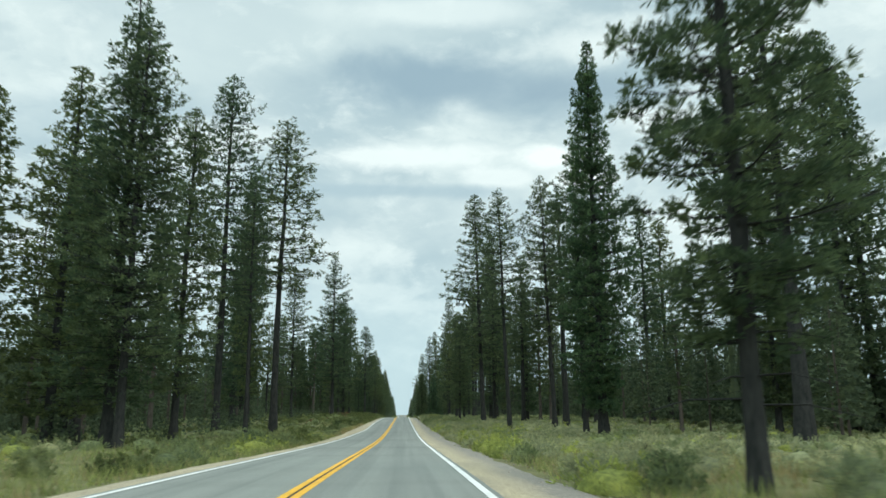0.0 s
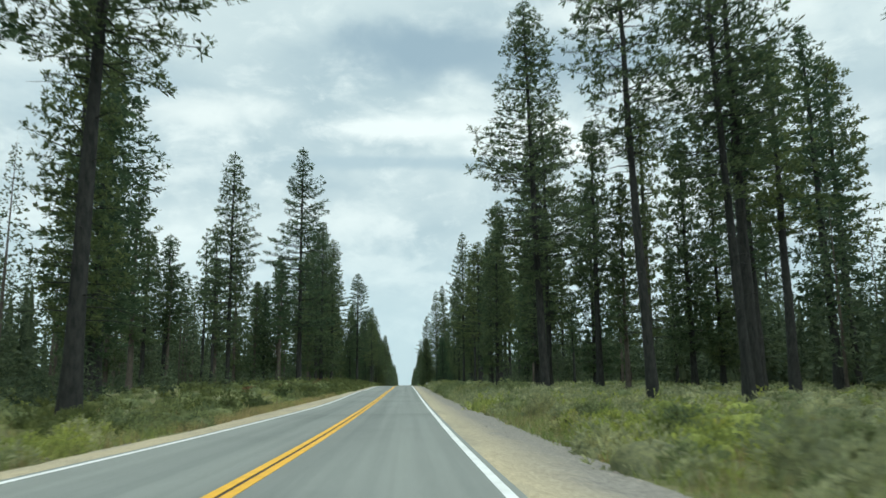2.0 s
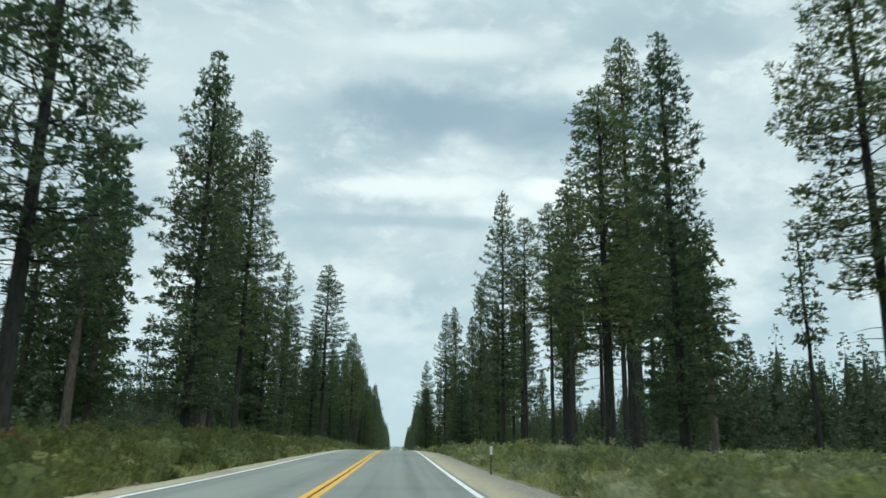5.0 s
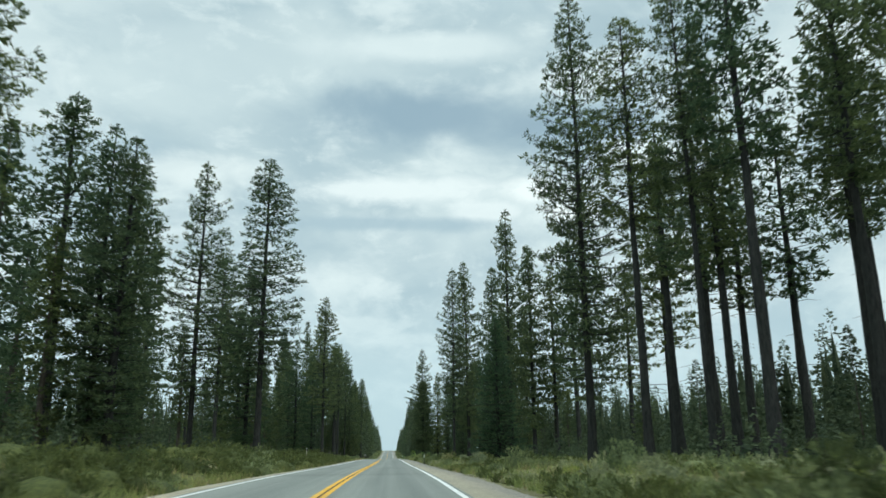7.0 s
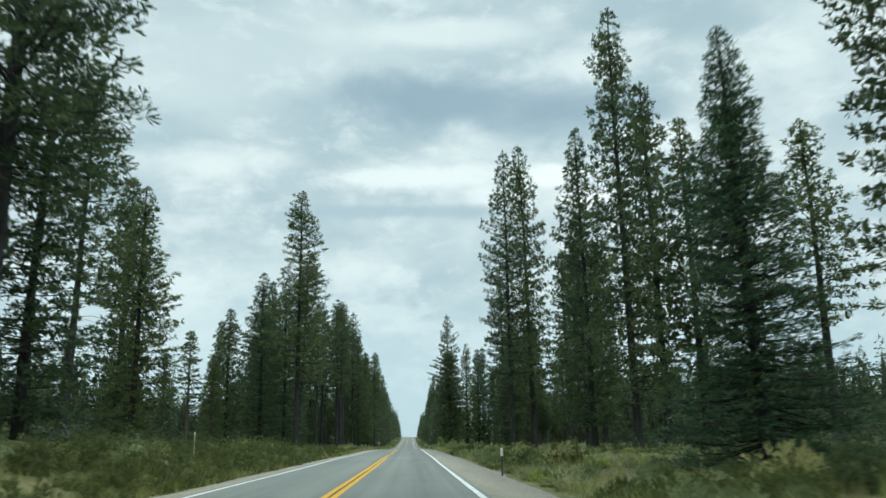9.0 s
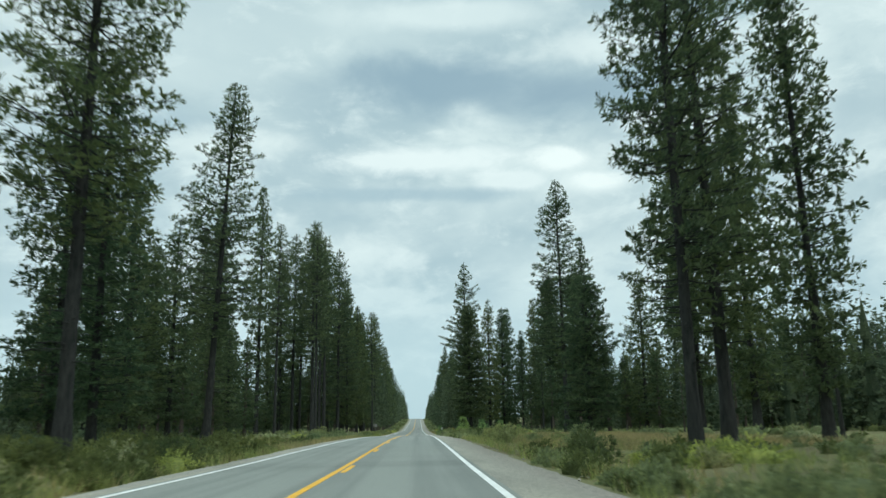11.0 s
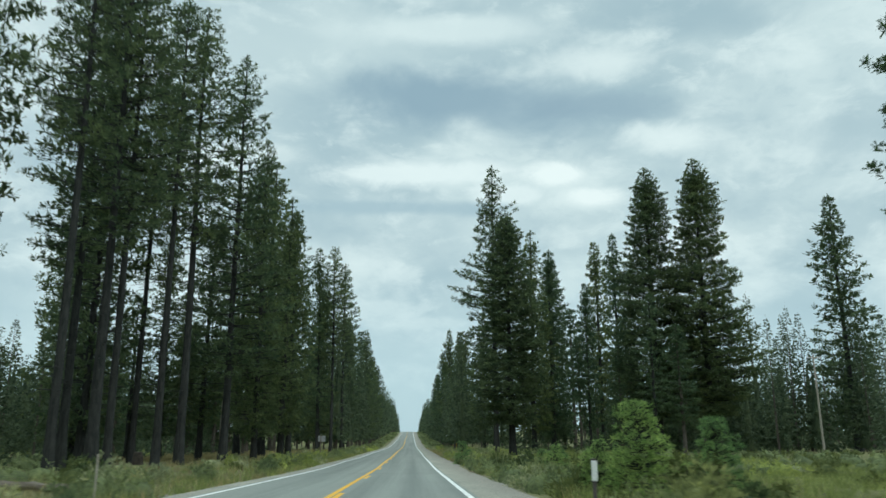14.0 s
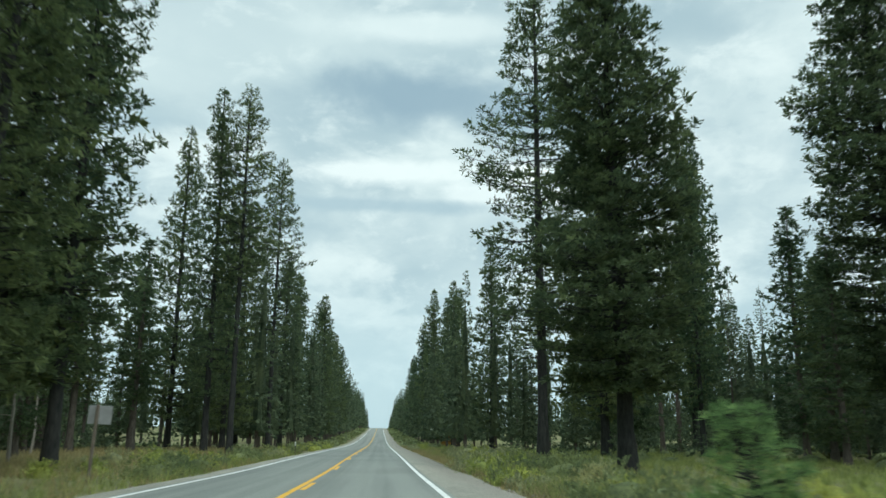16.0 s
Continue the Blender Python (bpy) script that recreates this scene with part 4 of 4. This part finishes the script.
put_shrub(13.2, 624, "rust", 0.7)
for k in range(9):
    put_shrub(-13 + rng.uniform(-5, 2), 150 + 10 * k, "russet", rng.uniform(0.9, 1.4))
for root, places in SHRUB_AT.items():
    for m in places[1:]:
        copy_thing(root, m)
    root.matrix_basis = places[0]
for stock in SHRUBS.values():
    for root in stock:
        if root not in SHRUB_AT:
            for o in (*root.children_recursive, root):
                bpy.data.objects.remove(o)

# young pines by the shoulder
YOUNG_AT = {}
for k, (x, y, s, r) in enumerate(((6.5, 495.8, 0.60, 10), (7.7, 483.5, 0.42, 80), (10.4, 479, 0.42, 150), (12.6, 483, 0.40, 200), (8.6, 450.5, 0.85, 310), (8.4, 455, 0.55, 20), (11.4, 452, 0.7, 60), (8.6, 464, 0.5, 95), (19.5, 474, 0.55, 130),
                                  (20, 497, 0.5, 220), (12.4, 436, 0.6, 280), (9.5, 428, 0.5, 340), (16.5, 21, 0.7, 45))):
    root = SAPLING[k % 2][0]
    m = pose(x, y, land(x, y) - 0.03, 0, 0, r) @ Matrix.Diagonal((s, s, s, 1))
    YOUNG_AT.setdefault(root, []).append(m)
for root, places in YOUNG_AT.items():
    for m in places[1:]:
        copy_thing(root, m)
    root.matrix_basis = places[0]

brush = {"dark_brush": (DARKBRUSH, Heap(), "dense dark olive low brush"), "low_brush": (BRUSH, Heap(), "dense olive-green low brush"), "grey_brush": (SAGE, Heap(), "grey-green sage and low brush"), "yellow_brush": (YELLOWISH, Heap(), "yellow-green flowering low brush")}
g = np.random.default_rng(9)
for sidesign in (-1, 1):
    for i in range(2500):
        y = 8 + 620 * g.random()
        off = 6.7 + 25 * g.random() ** 1.8 - (0.9 if sidesign < 0 else 0)
        x = sidesign * off
        # thickets with grass between them
        thick = noise.noise((x * 0.16, y * 0.12, 2.0)) + 0.5 * noise.noise((x * 0.5, y * 0.4, 8.0))
        need = -0.42
        if sidesign > 0 and 372 < y < 440:
            need = 0.42 if y < 418 else 0.22
        if sidesign < 0 and (y < 60 or y > 400):
            need = 0.12
        # dry grass clearings
        if sidesign < 0 and y > 500 and off > 10.5 or sidesign > 0 and y > 534 and off < 10.5:
            need = 0.5
        if sidesign > 0 and y > 445 and off > 12:
            need = 0.18 if y < 484 else 0.32
        if thick < need or (6 < x < 11.5 and y < 18) or (x < 0 and off < 5.9 + sand(y)):
            continue
        kind = {"dark": "dark_brush", "green": "low_brush", "sage": "grey_brush", "yellow": "yellow_brush"}[shrub_kind(x, y)]
        near = off < 11
        size = (0.45 + 0.85 * min(1.0, max(0.0, thick + 0.35))) * g.uniform(0.6, 1.6)
        size = min(size, 1.25)
        if sidesign < 0 and 150 < y < 345:
            size *= 1.35
        if sidesign > 0 and 235 < y < 372:
            size *= 0.72
        wide = size * g.uniform(0.85, 1.35)
        n, broad, slim, long = (int(32 + 28 * size), 1, 5, 0.24) if near else (20, 1, 3, 0.33)
        brush[kind][1].add(*sprays(g, n, (x, y, land(x, y) - 0.05), size, wide, broad, slim, long))
    # the verges far down the road
    for i in range(420):
        x, y = sidesign * (6.4 + 6 * g.random()), 610 + 380 * g.random()
        size = g.uniform(0.5, 1.3)
        brush["low_brush" if g.random() < 0.6 else "dark_brush"][1].add(*sprays(g, 5, (x, y, land(x, y) - 0.05), size, 1.3 * size, 1, 2, 0.5, 6))
    # thinner brush further back under the trees
    for i in range(900):
        x, y = sidesign * (30 + 34 * g.random()), 20 + 600 * g.random()
        size = g.uniform(0.7, 1.4)
        kind = "dark_brush" if g.random() < 0.4 else "low_brush"
        brush[kind][1].add(*sprays(g, 5, (x, y, land(x, y) - 0.05), size, 1.2 * size, 1, 2, 0.55, 6))
# a flowering band beside the gravel, and paler sage further on
for i in range(150):
    x, y = 7.3 + 2.6 * g.random() ** 1.3, 34 + 54 * g.random()
    size = g.uniform(0.35, 0.75)
    brush["yellow_brush" if g.random() < 0.75 else "low_brush"][1].add(*sprays(g, 40, (x, y, land(x, y) - 0.05), size, 1.15 * size, 1, 5, 0.21))
for i in range(230):
    x, y = 9.2 + 7.5 * g.random(), 34 + 100 * g.random()
    size = g.uniform(0.40, 0.85)
    brush["grey_brush" if g.random() < 0.7 else "yellow_brush"][1].add(*sprays(g, 34, (x, y, land(x, y) - 0.05), size, 1.2 * size, 1, 5, 0.24))
# the open floor of the stand
for i in range(1300):
    x, y = 13 + 40 * g.random(), 40 + 185 * g.random()
    size = g.uniform(0.35, 0.85)
    brush[("low_brush", "grey_brush", "grey_brush", "yellow_brush")[int(3.3 * g.random())]][1].add(*sprays(g, 8, (x, y, land(x, y) - 0.05), size, 1.5 * size, 1, 3, 0.36, 6))
for name, (mat, heap, label) in brush.items():
    tagged(mesh_object(name, *heap.get(), mat, smooth=True), label, "brush", kind="stuff")


def grass_field(name, mat, label, spots, tall, blades, broad):
    g = np.random.default_rng(len(name))
    at = np.repeat(spots, blades, axis=0) + np.c_[g.normal(0, 0.12, (len(spots) * blades, 2)), np.zeros(len(spots) * blades)]
    n = len(at)
    w = np.c_[g.normal(0, 0.32, (n, 2)), np.ones(n)]
    h = tall * g.uniform(0.5, 1.3, (n, 1))
    s = np.c_[g.normal(0, 1, (n, 2)), np.zeros(n)]
    s /= np.linalg.norm(s, axis=1)[:, None]
    v = np.stack([at - s * broad, at + s * broad, at + w * h], axis=1).reshape(-1, 3)
    tagged(mesh_object(name, v, np.arange(3 * n).reshape(-1, 3), mat), label, "grass", kind="stuff")


def scatter(n, where, seed):
    g = np.random.default_rng(seed)
    out = []
    for _ in range(n):
        x, y = where(g)
        out.append((x, y, land(x, y) - 0.03))
    return np.array(out)


def verge(g):
    s = 1 if g.random() < 0.5 else -1
    return s * ((6.6 if s > 0 else 5.6) + 9 * g.random() ** 2.0), 5 + 560 * g.random()


def meadow(g):
    r = g.random()
    if r < 0.42:
        return 8.5 + 16 * g.random(), 372 + 66 * g.random()
    if r < 0.64:
        return 7 + 10 * g.random(), 18 + 125 * g.random()
    if r < 0.74:
        return -(5.3 + 2.0 * g.random()), 90 + 60 * g.random()
    if r < 0.82:
        return 6.2 + 9 * g.random() ** 1.5, 498 + 85 * g.random()
    if r < 0.90:
        return -(5.2 + 3.6 * g.random()), 384 + 56 * g.random()
    return -(7.0 + 10 * g.random()), (395 if r < 0.93 else 490) + 100 * g.random()


def clearing(g):
    if g.random() < 0.68:
        return -(10.0 + 20 * g.random()), 503 + 74 * g.random()
    return 6.1 + 4.6 * g.random(), 532 + 110 * g.random() ** 1.3


grass_field("dry_grass", STRAW, "tufts of dry tan grass", np.concatenate([scatter(5200, verge, 1), scatter(13500, meadow, 2), scatter(6500, clearing, 6)]), 0.42, 7, 0.016)


def opening(g):
    return 7.2 + 30 * g.random() ** 1.5, 440 + 170 * g.random()


grass_field("meadow_grass", GREENGRASS, "short yellow-green meadow grass", scatter(17000, opening, 5), 0.38, 7, 0.022)
grass_field("green_grass", GREENGRASS, "tufts of green and yellowing grass", scatter(14000, verge, 3), 0.48, 7, 0.014)

# ---- small things by the road ----
DASH, CYCLE, FIRST = 3.7, 15.0, 342.5
for i in range(30):
    y = FIRST + CYCLE * i
    strip_mesh("centre_dash", 0.02, 0.165, y, y + DASH, 0.006, YELLOW, "short yellow dash beside the centre line", "road marking", thick=0.005)


def box(bm, cx, cy, cz, sx, sy, sz, bevel=0.0):
    made = bmesh.ops.create_cube(bm, size=1.0, matrix=Matrix.Translation((cx, cy, cz)) @ Matrix.Diagonal((sx, sy, sz, 1)))
    if bevel:
        edges = list({e for v in made["verts"] for e in v.link_edges})
        bmesh.ops.bevel(bm, geom=edges, offset=bevel, segments=1, affect="EDGES")


def cone(bm, r0, r1, z0, z1, sides=10, x=0.0, y=0.0):
    bmesh.ops.create_cone(bm, cap_ends=True, segments=sides, radius1=r0, radius2=r1, depth=z1 - z0, matrix=Matrix.Translation((x, y, (z0 + z1) / 2)))


POST_PAINT = plain("post_white", (0.62, 0.64, 0.62), (0.78, 0.80, 0.78), 9.0, 0.6)
POST_DARK = plain("post_dark", (0.05, 0.045, 0.04), (0.11, 0.10, 0.09), 12.0, 0.8)
SIGN_BACK = plain("sign_back_metal", (0.26, 0.27, 0.27), (0.36, 0.37, 0.37), 4.0, 0.55, 0.1)
WEATHERED = plain("weathered_wood", (0.10, 0.085, 0.07), (0.24, 0.20, 0.16), 6.0, 0.9, 0.6, 0.02, (3, 3, 0.4))
PALE_WOOD = plain("bleached_pole_wood", (0.30, 0.27, 0.23), (0.46, 0.42, 0.36), 6.0, 0.9, 0.5, 0.02, (3, 3, 0.4))
CHARRED = plain("stump_bark", (0.025, 0.022, 0.02), (0.09, 0.075, 0.06), 6.0, 0.95, 0.8, 0.03)


def marker_post(x, y, turn=0):
    root = thing("marker_post", "slim roadside marker post with a pale reflector plate", "marker post", "marker posts", pose(x, y, land(x, y), 0, 0, turn))
    bm = bmesh.new()
    box(bm, 0, 0, 0.45, 0.07, 0.045, 1.1, 0.008)
    part("post", bm, POST_DARK, root)
    bm = bmesh.new()
    box(bm, 0, -0.03, 1.00, 0.10, 0.012, 0.34, 0.004)
    part("reflector_plate", bm, POST_PAINT, root, "pale reflector plate")
    bm = bmesh.new()
    box(bm, 0, 0, 1.18, 0.09, 0.06, 0.05, 0.008)
    part("cap", bm, POST_DARK, root)
    return root


first_post = marker_post(5.75, 308.3)
for x, y in ((5.2, 441.6), (5.6, 186.0), (-5.6, 560.0)):
    copy_thing(first_post, pose(x, y, land(x, y), 0, 0, 3))

sign = thing("road_sign", "grey metal back of a road sign on a wooden post", "road sign", m=pose(-7.7, 514.5, land(-7.7, 514.5), 0, 2.0, 4))
bm = bmesh.new()
box(bm, 0, 0, 1.15, 0.10, 0.10, 2.9, 0.01)
part("post", bm, WEATHERED, sign, "weathered wooden post")
bm = bmesh.new()
box(bm, 0.08, 0.07, 2.25, 0.78, 0.008, 0.62, 0.003)
part("plate", bm, SIGN_BACK, sign, "bare grey metal back of the plate")
for z in (2.05, 2.45):
    bm = bmesh.new()
    box(bm, 0.0, -0.055, z, 0.03, 0.02, 0.03, 0.004)
    part("bolt", bm, POST_DARK, sign)

small_sign = thing("small_sign", "small pale sign plate on a thin post", "road sign", m=pose(11.0, 625, land(11.0, 625)))
bm = bmesh.new()
box(bm, 0, 0, 1.7, 0.07, 0.07, 3.6, 0.008)
part("post", bm, POST_DARK, small_sign)
bm = bmesh.new()
box(bm, 0, -0.045, 3.2, 0.6, 0.01, 0.6, 0.003)
part("plate", bm, POST_PAINT, small_sign, "pale square plate")

left_post = thing("snow_stake", "thin pale stake standing in the roadside brush", "stake", m=pose(-7.2, 452, land(-7.2, 452)))
bm = bmesh.new()
box(bm, 0, 0, 0.65, 0.06, 0.03, 1.5, 0.006)
part("stake", bm, PALE_WOOD, left_post)

pole = thing("utility_pole", "weathered wooden utility pole with a crossarm", "utility pole", m=pose(62.4, 542.6, land(62.4, 542.6), 0, -0.4, 14))
bm = bmesh.new()
cone(bm, 0.17, 0.11, -0.5, 14.3, 10)
part("pole", bm, PALE_WOOD, pole)
bm = bmesh.new()
box(bm, 0, -0.16, 13.8, 2.7, 0.11, 0.13, 0.01)
part("crossarm", bm, PALE_WOOD, pole)
for x in (-1.2, -0.45, 0.45, 1.2):
    bm = bmesh.new()
    cone(bm, 0.05, 0.03, 13.86, 14.06, 8, x, -0.16)
    part("insulator", bm, POST_PAINT, pole)
# the next pole of the same line
copy_thing(pole, pose(59.3, 484.2, land(59.3, 484.2) - 1.6, 0, 0.5, 14))


def stump(x, y, r, h, seed):
    root = thing("tree_stump", "dark cut tree stump in the dry grass", "stump", m=pose(x, y, land(x, y), 0, 0, seed * 40))
    bm = bmesh.new()
    cone(bm, r * 1.35, r, -0.1, h, 14)
    g = random.Random(seed)
    for v in bm.verts:
        k = 1 + g.uniform(-0.10, 0.10)
        v.co.x *= k
        v.co.y *= k
        v.co.z += g.uniform(-0.05, 0.05) if v.co.z > 0.2 else 0
    part("stump", bm, CHARRED, root)


stump(-19.9, 493.5, 0.36, 1.0, 1)
stump(-24.0, 470.0, 0.30, 0.7, 2)

log = thing("fallen_log", "bare grey fallen log lying in the grass", "log", m=pose(27.5, 299.5, land(27.5, 299.5) + 0.24, 0, 0, 17))
heap = Heap()
g = np.random.default_rng(4)
ys = np.linspace(-3.4, 3.4, 9)
heap.add(*tube(np.c_[0.06 * np.sin(ys), ys, 0.04 * np.cos(2 * ys)], (0.25 + 0.02 * ys)[:, None] * (1 + 0.06 * g.normal(size=(9, 10))), 10))
for end in (0, 8):
    ring = heap.v[0][end * 10:end * 10 + 10]
    fan = np.array([[0, k + 1, (k + 1) % 10 + 1] for k in range(10)])
    heap.add(np.concatenate([[ring.mean(axis=0)], ring]), fan)
mesh_object("trunk", *heap.get(), WEATHERED, log, smooth=False)
heap = Heap()
for y, a in ((-1.4, 0.5), (0.6, 2.3), (1.9, 1.2)):
    heap.add(*tube(np.array([[0, y, 0], [0.5 * math.cos(a), y + 0.2, 0.5 * math.sin(a)]]), [0.05, 0.02], 5))
mesh_object("branch_stub", *heap.get(), WEATHERED, log)
verge_stake = thing("snow_stake", "thin pale stake standing in the roadside brush", "stake", m=pose(-8.5, 314.1, land(-8.5, 314.1)))
bm = bmesh.new()
box(bm, 0, 0, 0.75, 0.06, 0.03, 1.7, 0.006)
part("stake", bm, PALE_WOOD, verge_stake)
bm = bmesh.new()
box(bm, 0, -0.02, 1.54, 0.075, 0.02, 0.14, 0.004)
part("reflector", bm, POST_PAINT, verge_stake, "small white reflector")



def dead_snag(x, y, tall, seed, lean):
    """A slim dead trunk, bleached and bare, with a few broken side twigs."""
    g = np.random.default_rng(seed)
    root = thing("dead_snag", "slim bleached dead trunk standing among the pines", "dead tree", "dead trunks", pose(x, y, land(x, y) - 0.1, 0, lean, seed * 70))
    zs = np.linspace(0, tall, 7)
    bend = np.cumsum(g.normal(0, 0.05, (7, 2)), axis=0)
    v, f = tube(np.c_[bend, zs], 0.11 * (1 - 0.85 * zs / tall), 6)
    mesh_object("trunk", v, f, PALE_BARK, root, smooth=True)
    for k in range(9):
        z = tall * g.uniform(0.25, 0.95)
        at = np.array([np.interp(z, zs, bend[:, 0]), np.interp(z, zs, bend[:, 1]), z])
        a, long = g.uniform(0, 6.28), g.uniform(0.4, 1.3)
        way = np.array([math.cos(a), math.sin(a), 0.0])
        v, f = tube(np.array([at, at + way * long * 0.6 + [0, 0, 0.05], at + way * long - [0, 0, 0.25 * long]]), [0.028, 0.018, 0.006], 4)
        mesh_object("twig", v, f, PALE_BARK, root)


PALE_BARK = plain("bleached_bark", (0.17, 0.155, 0.135), (0.34, 0.31, 0.27), 4.0, 0.95, 0.7, 0.02, (2.4, 2.4, 0.5), 0.1)
for k, (x, y, tall, lean) in enumerate(((-27, 553, 11, 2), (-23.3, 547, 10, -1), (-30, 540, 11, 4), (-19.5, 519, 8, 5), (-17.6, 531, 9, -2))):
    dead_snag(x, y, tall, k + 1, lean)
copy_thing(log, pose(-10.2, 454.6, land(-10.2, 454.6) + 0.13, 0, 0, 65) @ Matrix.Diagonal((0.55, 0.45, 0.55, 1)))

# loose stones along the gravel
g = np.random.default_rng(21)
heap = Heap()
ball = np.array([[1, 0, 0], [-1, 0, 0], [0, 1, 0], [0, -1, 0], [0, 0, 0.8], [0, 0, -0.8]], dtype=float)
tri = np.array([[0, 2, 4], [2, 1, 4], [1, 3, 4], [3, 0, 4], [2, 0, 5], [1, 2, 5], [3, 1, 5], [0, 3, 5]])
for i in range(4200):
    right = g.random() < 0.72
    y = 8 + 520 * g.random()
    x = 4.3 + 3.4 * g.random() ** 0.8 if right else -(4.3 + 1.9 * g.random())
    r = 0.014 + 0.06 * g.random() ** 4
    heap.add(np.array([x, y, land(x, y) + 0.035]) + ball * r * g.uniform(0.6, 1.3, (6, 3)), tri)
tagged(mesh_object("loose_stones", *heap.get(), STONE), "scattered loose stones on the shoulder", "stones", kind="stuff")
